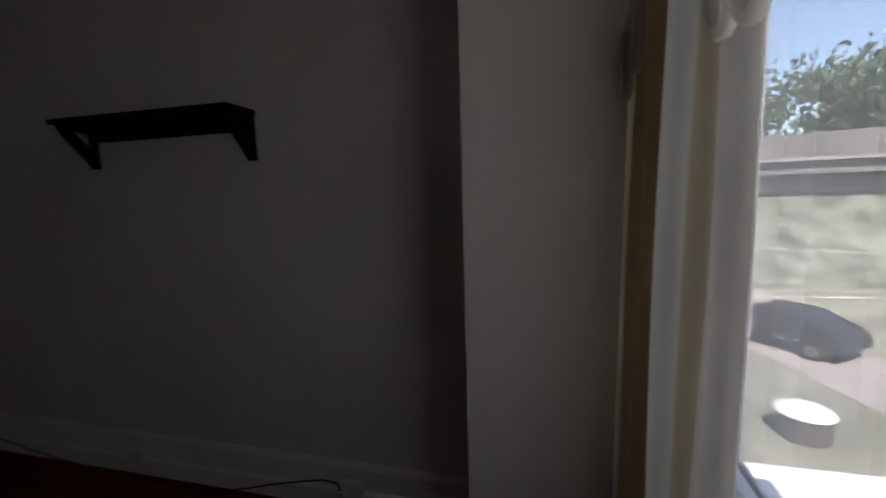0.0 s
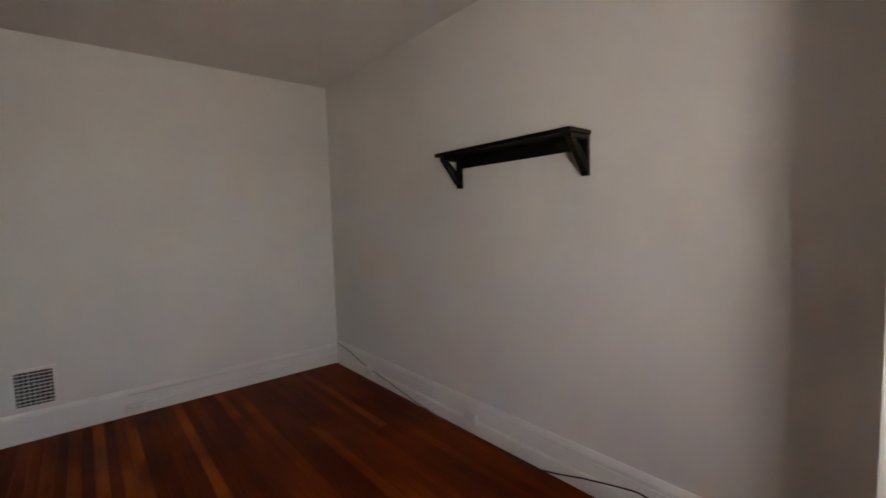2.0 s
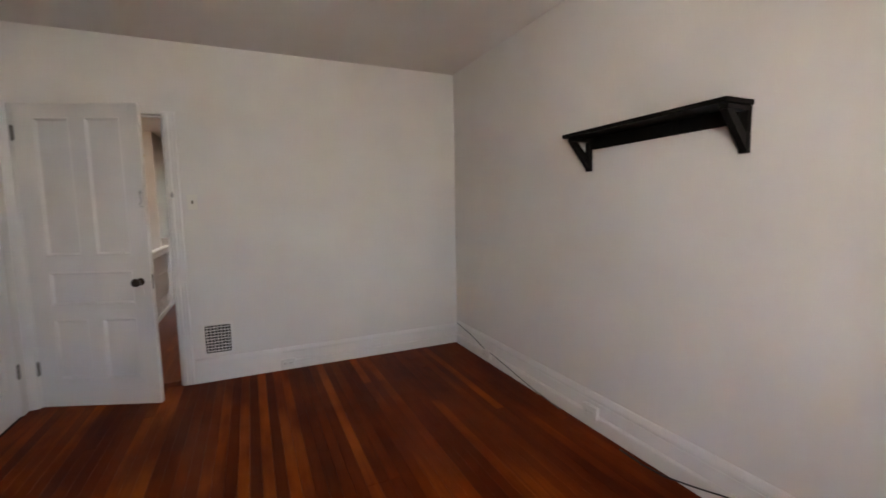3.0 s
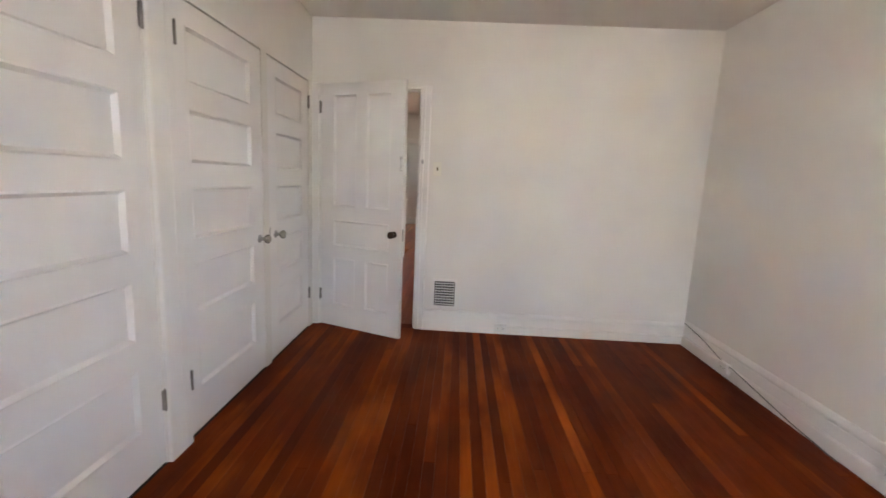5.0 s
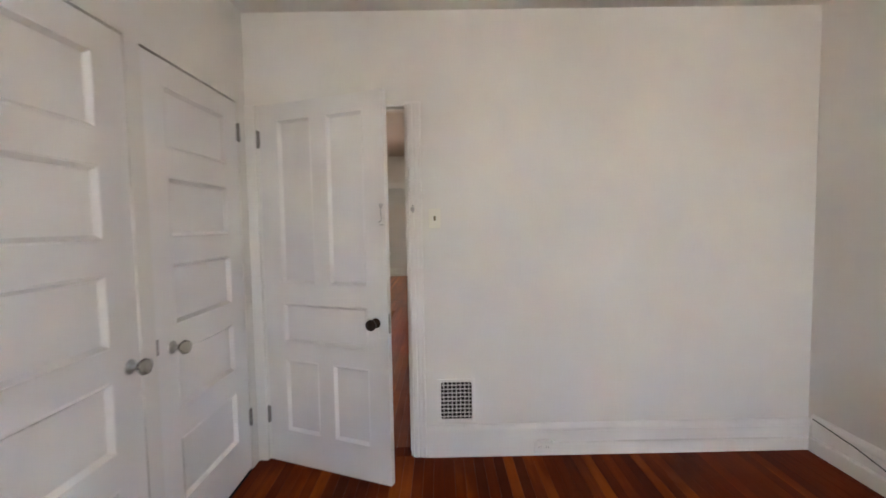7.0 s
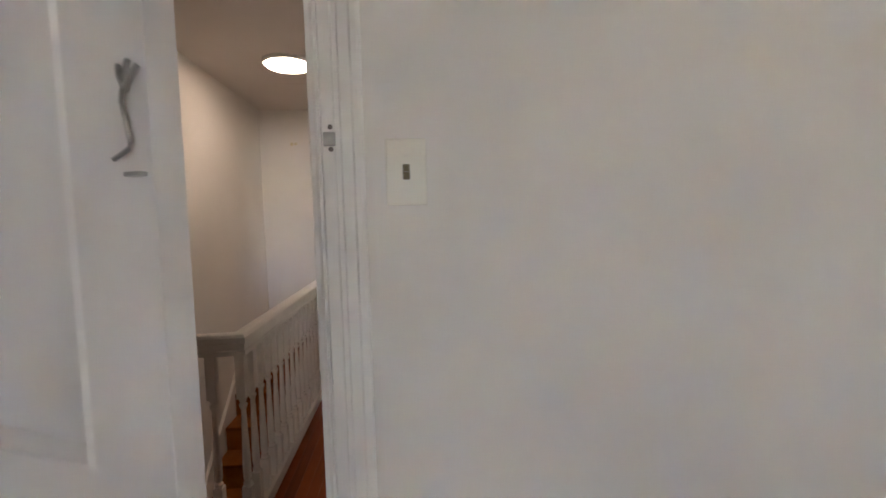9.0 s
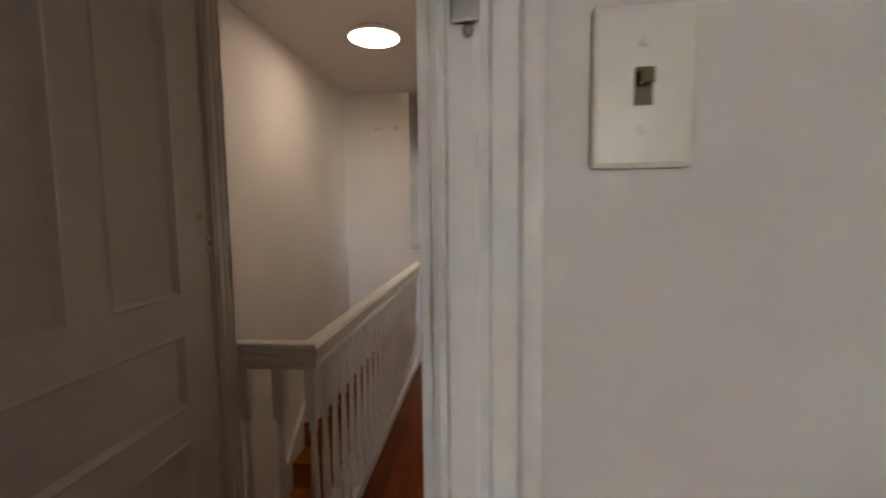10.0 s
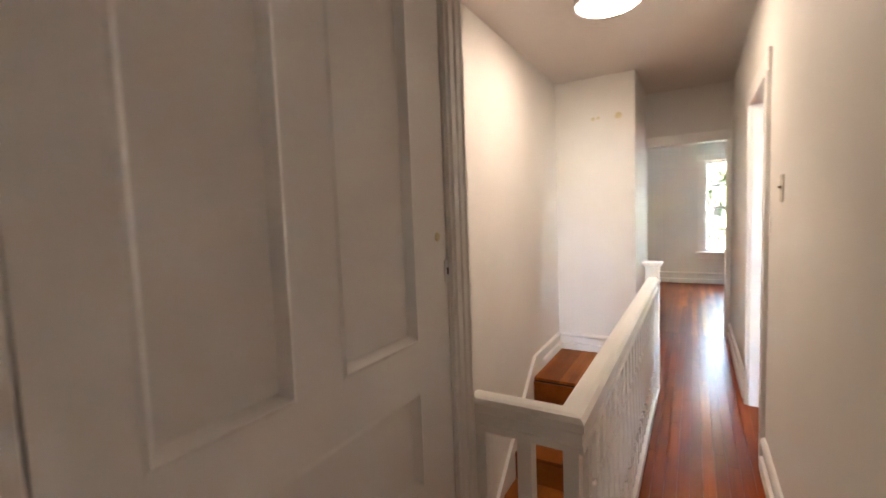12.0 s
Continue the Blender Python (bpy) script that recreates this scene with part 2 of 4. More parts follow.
def extrude(profile, length, axis="z"):
    """A bar with the given (u, v) outline; along z: u = x, v = y; along y: u = x, v = z; along x: u = y, v = z."""
    bm = bmesh.new()
    put = {"z": lambda u, v, s: (u, v, s), "y": lambda u, v, s: (u, s, v), "x": lambda u, v, s: (s, u, v)}[axis]
    a = [bm.verts.new(put(u, v, 0)) for u, v in profile]
    b = [bm.verts.new(put(u, v, length)) for u, v in profile]
    k = len(profile)
    for i in range(k):
        bm.faces.new((a[i], a[(i + 1) % k], b[(i + 1) % k], b[i]))
    bm.faces.new(a)
    bm.faces.new(b[::-1])
    return bm


def lathe(outline, steps=20):
    """Turned shape round z from (radius, height) pairs."""
    bm = bmesh.new()
    rings = []
    for r, z in outline:
        rings.append([bm.verts.new((r * math.cos(2 * math.pi * i / steps), r * math.sin(2 * math.pi * i / steps), z)) for i in range(steps)])
    for p, q in zip(rings, rings[1:]):
        for i in range(steps):
            j = (i + 1) % steps
            bm.faces.new((p[i], p[j], q[j], q[i]))
    bm.faces.new(rings[0][::-1])
    bm.faces.new(rings[-1])
    return bm


def tube(points, r, steps=8):
    """A round rod along a line of points."""
    bm = bmesh.new()
    pts = [Vector(p) for p in points]
    rings = []
    for i, p in enumerate(pts):
        d = (pts[min(i + 1, len(pts) - 1)] - pts[max(i - 1, 0)]).normalized()
        q = d.to_track_quat("Z", "Y")
        rings.append([bm.verts.new(p + q @ Vector((r * math.cos(2 * math.pi * k / steps), r * math.sin(2 * math.pi * k / steps), 0))) for k in range(steps)])
    for a, b in zip(rings, rings[1:]):
        for k in range(steps):
            bm.faces.new((a[k], a[(k + 1) % steps], b[(k + 1) % steps], b[k]))
    bm.faces.new(rings[0][::-1])
    bm.faces.new(rings[-1])
    return bm


def structure(name, dims, material, label, category):
    return thing(name, boxes(*dims), material, label, category, kind="structure")


# ---- plan: bedroom x 0..W, y -L..0; hall beyond y = 0 ----
W, L, H = 3.237, 4.1, 2.546
HH = 2.566            # hall ceiling
XL, XR = 0.065, 0.905  # hall's walls
YS, YF = 4.23, 5.2  # end of the stairwell, wall of the front room
YB = 8.8             # back of the front room
T = 0.12
Y0 = 3.358           # head of the stairs
TOP = 2.72
WIN = (1.26, 2.78, 0.68, 2.15)  # bedroom window: x0, x1, z0, z1
DOOR_X = (0.055, 0.900)          # bedroom doorway
DH = 2.04

structure("wall_door", [(DOOR_X[1], 0, 0, W + T, T, TOP), (-T, 0, 0, DOOR_X[0], T, TOP), (DOOR_X[0], 0, DH, DOOR_X[1], T, TOP)],
          M_WALL, "off-white painted plaster wall with a doorway", "wall")
structure("wall_shelf", [(W, -L - 0.2, 0, W + T, 0, TOP)], M_WALL, "off-white painted plaster wall behind the black shelf", "wall")
C1, C2, C3 = (-2.73, -1.92), (-1.755, -0.925), (-0.845, -0.10)  # closet doors along y
structure("wall_closet", [(-T, C1[1], 0, 0, C2[0], H), (-T, C2[1], 0, 0, C3[0], H), (-T, C3[1], 0, 0, 0, H), (-T, -L - 0.2, 0, 0, C1[0], H),
                          (-T, C1[0], 2.035, 0, C1[1], H), (-T, C2[0], 2.035, 0, C2[1], H), (-T, C3[0], 2.035, 0, C3[1], H), (-T, -L - 0.2, H, 0, 0, TOP)],
          M_WALL, "off-white painted wall with three closet doors", "wall")
structure("wall_closet_back", [(-0.75, -L - 0.2, 0, -0.65, 0, TOP)], M_WALL, "plain wall at the back of the closets", "wall")
# unseen walls added so that no daylight leaks through the door gaps
structure("wall_closet_blockers", [(-0.65, -L - 0.2, 0, -T, -L - 0.1, TOP), (-0.65, -0.1, 0, -T, 0, TOP), (-0.69, T, -0.25, -0.57, 0.92, TOP), (-0.75, 0, 0, -T, T, TOP)], M_WALL, "unseen plain walls added to keep daylight out of the closets", "wall")
structure("wall_window", [(0, -L - 0.2, 0, WIN[0], -L, TOP), (WIN[1], -L - 0.2, 0, W, -L, TOP), (WIN[0], -L - 0.2, 0, WIN[1], -L, WIN[2]), (WIN[0], -L - 0.2, WIN[3], WIN[1], -L, TOP)],
          M_WALL, "off-white painted outer wall with a window", "wall")
structure("wall_pier", [(2.66, -L, 0, W, -3.645, H)], M_WALL, "off-white plastered corner pier beside the window", "wall")
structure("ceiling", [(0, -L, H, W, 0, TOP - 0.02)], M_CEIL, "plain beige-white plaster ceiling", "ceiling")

# hall, stairwell, side room, front room
HD = (0.165, 0.950)  # hall door along y
structure("wall_hall_left", [(-0.05, T, 0, XL, HD[0], TOP), (-0.05, HD[1], 0, XL, 1.042, TOP), (-0.05, HD[0], 2.04, XL, HD[1], TOP)],
          M_WALL, "white painted hall wall round a closed door", "wall")
structure("wall_stair_near", [(-0.69, 0.92, -2.9, -0.05, 1.042, TOP), (-0.05, 0.92, -2.9, 0.5, 1.042, -0.25)], M_WALL, "white wall closing the stairwell", "wall")
structure("wall_stair_left", [(-0.69, 1.042, -2.9, -0.57, YS + T, TOP)], M_WALL, "white painted stairwell wall lit by the ceiling lamp", "wall")
structure("wall_stair_end", [(-0.57, YS, -2.9, 0.13, YS + T, TOP), (0.01, YS + T, 0, 0.13, YF, TOP)], M_WALL, "cream-white wall at the head of the stairs", "wall")
structure("wall_stair_right", [(0.33, 1.042, -2.9, 0.355, Y0, -0.03)], M_WALL, "white wall below the hall floor beside the stairs", "wall")
RD = (2.77, 3.48)  # side doorway along y
structure("wall_hall_right", [(XR, T, 0, XR + T, RD[0], TOP), (XR, RD[1], 0, XR + T, YF, TOP), (XR, RD[0], 1.99, XR + T, RD[1], TOP)],
          M_WALL, "cream-white hall wall with an open side doorway", "wall")
FD = (0.132, 0.86)
structure("wall_front_room", [(-1.6, YF, 0, FD[0], YF + T, TOP), (FD[1], YF, 0, 3.3, YF + T, TOP), (FD[0], YF, 2.0, FD[1], YF + T, TOP)],
          M_WALL, "white wall with an open doorway to the front room", "wall")
structure("wall_front_left", [(-1.72, YF, 0, -1.6, YB + 0.2, TOP)], M_WALL, "white front room wall", "wall")
structure("wall_front_right", [(3.3, YF, 0, 3.42, YB + 0.2, TOP)], M_WALL, "white front room wall", "wall")
FW = (0.735, 1.56, 0.56, 2.14)
structure("wall_front_window", [(-1.6, YB, 0, FW[0], YB + 0.2, TOP), (FW[1], YB, 0, 3.3, YB + 0.2, TOP), (FW[0], YB, 0, FW[1], YB + 0.2, FW[2]), (FW[0], YB, FW[3], FW[1], YB + 0.2, TOP)],
          M_WALL, "pale grey-white front room wall with a window", "wall")
structure("wall_side_room", [(W, T, 0, W + T, 0.65, TOP), (W, 1.75, 0, W + T, YF, TOP), (W, 0.65, 0, W + T, 1.75, 0.8), (W, 0.65, 2.2, W + T, 1.75, TOP)],
          M_WALL, "white side room wall with a window opening", "wall")
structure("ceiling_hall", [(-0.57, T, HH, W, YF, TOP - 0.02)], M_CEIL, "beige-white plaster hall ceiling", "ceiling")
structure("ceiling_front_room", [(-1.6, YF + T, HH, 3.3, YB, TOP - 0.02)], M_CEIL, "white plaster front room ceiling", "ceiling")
structure("roof", [(-1.9, -4.5, TOP, 3.6, YB + 0.4, TOP + 0.2)], M_CONCRETE, "flat dark roof over the upper storey", "roof")

# subfloors, lower storey
structure("subfloor", [(-0.75, -L - 0.2, -0.25, W + T, T, -0.022), (-0.57, T, -0.25, W + T, 0.92, -0.022), (0.0, 0.92, -0.25, W + T, 1.042, -0.022), (0.355, 1.042, -0.25, W + T, YF, -0.022),
                       (-0.57, Y0, -0.25, 0.355, YS, -0.022), (-1.72, YF, -0.25, 3.42, YB + 0.2, -0.022)], M_DARK, "dark subfloor below the boards", "floor")
structure("porch_roof", [(-1.72, -4.3, -0.25, -0.76, YF, -0.12)], M_CONCRETE, "flat dark roof beside the upper storey", "roof")
structure("lower_storey_wall", [(-1.72, -4.3, -2.95, 3.42, -4.18, -0.25), (-1.72, YB + 0.08, -2.95, 3.42, YB + 0.2, -0.25), (3.30, -4.18, -2.95, 3.42, YB + 0.08, -0.25), (-1.72, -4.18, -2.95, -1.6, YB + 0.08, -0.25)],
          M_CLAP, "pale painted wall of the lower storey", "wall")
structure("lower_floor", [(-1.6, -4.18, -3.0, 3.3, YB + 0.08, -2.9)], M_TREAD, "wooden floor of the lower storey", "floor")


# ---- trim ----
def bb_profile(h, d, sx=1):
    """Baseboard outline: shoe, plain face, stepped cap."""
    pts = [(0, 0), (d + 0.008, 0), (d + 0.008, h * 0.34), (d + 0.005, h * 0.375), (d - 0.002, h * 0.385), (d - 0.012, h * 0.39), (d - 0.012, h * 0.415), (d - 0.008, h * 0.42), (d - 0.008, h * 0.72), (d - 0.010, h * 0.725), (d - 0.010, h * 0.745),
           (d - 0.005, h * 0.765), (d + 0.003, h * 0.80), (d + 0.004, h * 0.87), (d, h * 0.93), (d * 0.55, h * 0.985), (0, h)]
    return [(sx * u, v) for u, v in pts]


def baseboard(name, x0, y0, x1, y1, side, h=0.165, d=0.018):
    """A board along a wall from one point to the other; side: +1 or -1, the way it faces."""
    if abs(x1 - x0) > abs(y1 - y0):
        bm = extrude(bb_profile(h, d, side), x1 - x0, "x")
    else:
        bm = extrude(bb_profile(h, d, side), y1 - y0, "y")
    return thing(name, bm, M_TRIM, "white painted moulded baseboard along the wall", "baseboard", kind="structure", at=pose(x0, y0, 0))


thing("baseboard_door_wall_plain", extrude([(0, 0), (-0.026, 0), (-0.026, 0.160), (-0.022, 0.172), (-0.012, 0.182), (0, 0.185)], 0.64, "x"), M_TRIM, "plain white painted baseboard beside the doorway", "baseboard",
      kind="structure", at=pose(0.982, 0, 0))
baseboard("baseboard_door_wall", 1.624, 0, W, 0, -1, h=0.185)
baseboard("baseboard_shelf_wall", W, -3.645, W, -0.034, -1, h=0.215, d=0.014)
baseboard("baseboard_pier", 2.66, -L, 2.66, -3.645, -1, h=0.218)
baseboard("baseboard_closet_wall", 0, -L, 0, C1[0] - 0.11, 1)
baseboard("baseboard_hall_right", XR, T, XR, RD[0] - 0.11, -1)
baseboard("baseboard_stair_end", -0.57, YS, 0.13, YS, -1)
baseboard("baseboard_front_room", -1.6, YB, 3.3, YB, -1, h=0.2)
baseboard("baseboard_hall_far", XR, RD[1] + 0.11, XR, YF, -1)


def casing(name, w, h, at, label="white painted moulded door casing", d=0.02, plain=False):
    """An upright casing board: u across 0..w, facing -y of its own axes."""
    pr = [(0, 0), (0, -d * 0.65), (w * 0.07, -d * 0.8), (w * 0.12, -d * 0.55), (w * 0.17, -d), (w * 0.4, -d), (w * 0.44, -d * 0.72), (w * 0.52, -d * 0.72), (w * 0.56, -d),
          (w * 0.78, -d), (w * 0.83, -d * 1.25), (w * 0.94, -d * 1.25), (w, -d), (w, 0)]
    if plain:
        pr = [(0, 0), (0, -d * 0.8), (w * 0.03, -d), (w * 0.62, -d), (w * 0.66, -d * 0.8), (w * 0.70, -d), (w * 0.97, -d), (w, -d * 0.8), (w, 0)]
    return thing(name, extrude(pr, h), M_TRIM, label, "door casing", kind="structure", at=at)


casing("trim_door_casing", 0.08, 2.035, pose(DOOR_X[1], 0, 0))
thing("trim_door_head", boxes((DOOR_X[1] - 0.006, -0.008, 2.036, 0.985, 0, 2.05)), M_TRIM, "thin white head trim over the doorway", "door casing", kind="structure")
thing("trim_door_jamb", boxes((DOOR_X[1] - 0.012, 0.003, 0, DOOR_X[1], T - 0.003, DH), (DOOR_X[1] - 0.020, 0.055, 0, DOOR_X[1] - 0.012, 0.09, DH - 0.02),
                              (DOOR_X[0], 0.003, 0, DOOR_X[0] + 0.012, T - 0.003, DH), (DOOR_X[0] + 0.012, 0.055, 0, DOOR_X[0] + 0.024, 0.09, DH - 0.02),
                              (DOOR_X[0] + 0.012, 0.003, DH - 0.016, DOOR_X[1] - 0.012, T - 0.003, DH), (DOOR_X[0] + 0.024, 0.055, DH - 0.03, DOOR_X[1] - 0.020, 0.09, DH - 0.016), bevel=0.002),
      M_TRIM, "white painted door jamb with its stop", "door casing", kind="structure")
thing("trim_corner_post", boxes((0.0, -0.018, 0, 0.056, 0, 2.04), bevel=0.004), M_TRIM, "white painted narrow board between door and corner", "door casing", kind="structure")
# closet casings face +x
casing("trim_closet_casing", C2[0] - C1[1] - 0.01, 2.035, pose(0, C1[1] + 0.005, 0, 0, 0, 90), "white painted casing between two closet doors", 0.018, True)
casing("trim_closet_casing", 0.10, 2.035, pose(0, C1[0] - 0.105, 0, 0, 0, 90), "white painted closet door casing", 0.018, True)
# hall casings
casing("trim_hall_door_casing", 0.082, 2.13, pose(XL, HD[1] + 0.004, 0, 0, 0, 90), "white painted casing beside the closed hall door", 0.016)
casing("trim_hall_door_casing_near", 0.048, 2.04, pose(XL, 0.1172, 0, 0, 0, 90), "narrow white casing on the hinge side of the hall door", 0.004, True)
casing("trim_side_casing_far", 0.10, 1.99, pose(XR, RD[1] + 0.10, 0, 0, 0, -90), d=0.018)
casing("trim_side_casing_near", 0.10, 1.99, pose(XR, RD[0], 0, 0, 0, -90), d=0.018)
thing("trim_side_head", boxes((XR - 0.016, RD[0] - 0.11, 1.992, XR, RD[1] + 0.11, 2.10), bevel=0.004), M_TRIM, "white painted head casing over the side doorway", "door casing", kind="structure")
thing("trim_side_jamb", boxes((XR + 0.002, RD[1] - 0.012, 0, XR + T - 0.002, RD[1], 1.99), (XR + 0.002, RD[0], 0, XR + T - 0.002, RD[0] + 0.012, 1.99), bevel=0.002),
      M_TRIM, "white painted jamb of the side doorway", "door casing", kind="structure")
thing("trim_front_head", boxes((0.133, YF - 0.02, 2.002, XR, YF, 2.10), bevel=0.004), M_TRIM, "white head casing over the front room doorway", "door casing", kind="structure")
thing("trim_front_casing", boxes((FD[1], YF - 0.018, 0, XR - 0.002, YF, 2.0), bevel=0.003), M_TRIM, "white side casing of the front room doorway", "door casing", kind="structure")


# ---- doors ----
def recessed(w, h, slope=0.021, depth=0.015):
    """A sunk door panel in x, z with a sloping moulding round it; its face looks to -y."""
    bm = bmesh.new()
    o = [bm.verts.new(p) for p in ((0, 0, 0), (w, 0, 0), (w, 0, h), (0, 0, h))]
    s2 = slope * 0.35
    a = [bm.verts.new(p) for p in ((s2, -0.003, s2), (w - s2, -0.003, s2), (w - s2, -0.003, h - s2), (s2, -0.003, h - s2))]
    i = [bm.verts.new(p) for p in ((slope, depth, slope), (w - slope, depth, slope), (w - slope, depth, h - slope), (slope, depth, h - slope))]
    bk = [bm.verts.new(p) for p in ((0, depth + 0.001, 0), (w, depth + 0.001, 0), (w, depth + 0.001, h), (0, depth + 0.001, h))]
    for p, q in ((o, a), (a, i), (bk, o)):
        for k in range(4):
            bm.faces.new((p[k], p[(k + 1) % 4], q[(k + 1) % 4], q[k]))
    bm.faces.new(i)
    bm.faces.new(bk[::-1])
    return bm


def panel_door(name, w, h, cells, at, label, thick=0.035):
    """A framed door leaf in its own x, z, with its hinge at x = 0 and its front looking to -y. cells: x0, x1, z0, z1 of each panel."""
    xs = sorted({0, w, *[c[0] for c in cells], *[c[1] for c in cells]})
    zs = sorted({0, h, *[c[2] for c in cells], *[c[3] for c in cells]})
    bm = bmesh.new()
    inside = lambda x, z: any(c[0] < x < c[1] and c[2] < z < c[3] for c in cells)
    for x0, x1 in zip(xs, xs[1:]):
        run = None
        for z0, z1 in zip(zs, zs[1:]):
            if inside((x0 + x1) / 2, (z0 + z1) / 2):
                if run is not None:
                    box(bm, x0, 0, run, x1, thick, z0)
                run = None
            elif run is None:
                run = z0
        if run is not None:
            box(bm, x0, 0, run, x1, thick, h)
    bmesh.ops.remove_doubles(bm, verts=bm.verts, dist=0.0005)
    leaf = thing(name, bm, M_DOOR, label, "door", kind="structure", at=at)
    for x0, x1, z0, z1 in cells:
        part("panel", recessed(x1 - x0, z1 - z0), M_DOOR, leaf, at=pose(x0, 0, z0))
        part("panel", recessed(x1 - x0, z1 - z0), M_DOOR, leaf, at=pose(x1, thick, z0, 0, 0, 180))
    return leaf


def hinge(leaf, z, x=0.0, y=-0.004, material=None, flip=1):
    part("hinge", boxes((x - 0.004, y + 0.001, z - 0.045, x + 0.008, y + 0.0038, z + 0.045) if flip > 0 else (x - 0.008, y + 0.001, z - 0.045, x + 0.004, y + 0.0038, z + 0.045)),
         material or M_HINGE, leaf, "tarnished metal hinge")
    part("hinge_pin", lathe([(0.003, -0.052), (0.006, -0.046), (0.006, 0.046), (0.003, 0.052)], 10), material or M_HINGE, leaf, at=pose(x - 0.003 * flip, y - 0.004, z), smooth=True)


FIVE = ((0.225, 0.50), (0.615, 0.865), (0.97, 1.22), (1.325, 1.572), (1.68, 1.93))


def knob(leaf, x, z, glassy=True, side=-1):
    """A door knob with its rose, on the face that looks to -y."""
    rot = pose(x, 0 if side < 0 else 0.035, z, 90 if side < 0 else -90)
    k = part("knob", lathe([(0.004, 0), (0.011, 0.002), (0.011, 0.03), (0.018, 0.034), (0.026, 0.042), (0.029, 0.052), (0.026, 0.062), (0.016, 0.068), (0.003, 0.07)], 12 if glassy else 20),
             M_CRYSTAL if glassy else M_BRONZE, leaf, "clear faceted glass knob" if glassy else "dark bronze round knob", at=rot, smooth=not glassy)
    part("rose", lathe([(0.026, 0), (0.026, 0.003), (0.018, 0.007), (0.013, 0.012), (0.011, 0.026), (0.003, 0.027)], 20), M_STEEL if glassy else M_BRONZE, k, "round metal rose", smooth=True)
    return k


def keyhole(leaf, x, z):
    p = part("key_plate", boxes((x - 0.014, -0.003, z - 0.028, x + 0.014, 0, z + 0.028), bevel=0.001), M_DOOR, leaf, "painted-over keyhole plate")
    # the hole's shade is a black block on the plate
    part("keyhole", boxes((x - 0.003, -0.0045, z - 0.009, x + 0.003, -0.003, z + 0.006)), M_DARK, p, "small black block standing in for the shaded keyhole")


# closet doors: their faces look to +x, 6 mm behind the wall's face
def closet(name, y0, y1, px0, px1, hinge_high, knob_y, label, knob_z=0.875):
    w = y1 - y0 - 0.008
    at = pose(-0.004, y0 + 0.004, 0.012, 0, 0, 90)
    leaf = panel_door(name, w, 2.015, [(px0 - y0, px1 - y0, a - 0.012, b - 0.012) for a, b in FIVE], at, label)
    for z in (0.29, 1.86):
        hinge(leaf, z, w if hinge_high else 0.022, flip=-1 if hinge_high else 1)
    knob(leaf, knob_y - y0, knob_z)
    return leaf


d1 = closet("door_1", *C1, -2.59, -2.055, True, -2.655, "white five-panel closet door with a glass knob, closed", 0.915)
keyhole(d1, 0.075, 0.845)
closet("door_2", *C2, -1.66, -1.065, False, -0.985, "white five-panel wide closet door, closed")
d3 = closet("door_3", *C3, -0.725, -0.245, True, -0.71 - 0.04, "white five-panel narrow closet door in the corner, closed")
part("latch", boxes((-0.006, -0.004, 0.87, 0.006, 0.0, 0.93)), M_HINGE, d3, "small dark latch plate")

FIVE2 = lambda a, b, c, d: [(a, b, 1.035, 1.935), (c, d, 1.035, 1.935), (a, d, 0.70, 0.928), (a, b, 0.185, 0.605), (c, d, 0.185, 0.605)]
# bedroom door, ajar into the room
bd = panel_door("door_4", 0.79, 2.02, FIVE2(0.125, 0.355, 0.445, 0.675), pose(0.074, -0.012, 0.01, 0, 0, -22.0), "white five-panel bedroom door with a dark knob, ajar")
knob(bd, 0.722, 0.851, False)
knob(bd, 0.722, 0.851, False, 1)
part("key_plate", boxes((0.715, -0.003, 0.775, 0.739, 0, 0.815), bevel=0.001), M_DOOR, bd, "painted keyhole plate")
for z in (0.27, 1.84):
    hinge(bd, z, 0.0)
part("lock_face", boxes((0.7885, 0.008, 0.80, 0.7915, 0.027, 0.90)), M_STEEL, bd, "steel lock face in the door edge")
# hook on the bedroom door, hanging down
part("latch_hook", tube([(0.771, -0.010, 1.432), (0.772, -0.013, 1.42), (0.774, -0.011, 1.40), (0.776, -0.010, 1.383), (0.774, -0.011, 1.376), (0.768, -0.015, 1.370), (0.762, -0.017, 1.366)], 0.0024), M_STEEL, bd, "thin steel door hook hanging down", smooth=True)
for a0, a1 in ((0.758, 1.458), (0.771, 1.462), (0.783, 1.456)):
    part("hook_plate", tube([(a0, -0.003, a1), ((a0 + 0.771) / 2, -0.008, 1.446), (0.771, -0.008, 1.432)], 0.0028), M_STEEL, bd, "small splayed steel hook eye", smooth=True)
part("hook_rest", boxes((0.763, -0.010, 1.351, 0.783, 0, 1.3555), bevel=0.001), M_STEEL, bd, "short steel hook rest")

# closed hall door; its face looks to +x
hd = panel_door("door_5", HD[1] - HD[0] - 0.008, 2.02, [(a, b, c + 0.025, d + 0.025) for a, b, c, d in FIVE2(0.09, 0.305, 0.405, 0.643)], pose(XL - 0.002, HD[0] + 0.005, 0.01, 0, 0, 90), "white five-panel hall door without a knob, closed")
part("knob_hole", lathe([(0.010, 0), (0.010, 0.002), (0.006, 0.003)], 14), M_STAIN, hd, "yellowed round mark of a lost fitting", at=pose(0.737, 0, 1.290, 90))
kp = part("key_plate", boxes((0.765, -0.003, 1.176, 0.785, 0, 1.231), bevel=0.001), M_DOOR, hd, "painted keyhole plate")
# no hole here either: its shade is a black block
part("keyhole", boxes((0.773, -0.0045, 1.196, 0.779, -0.003, 1.213)), M_DARK, kp, "small black block standing in for the shaded keyhole")

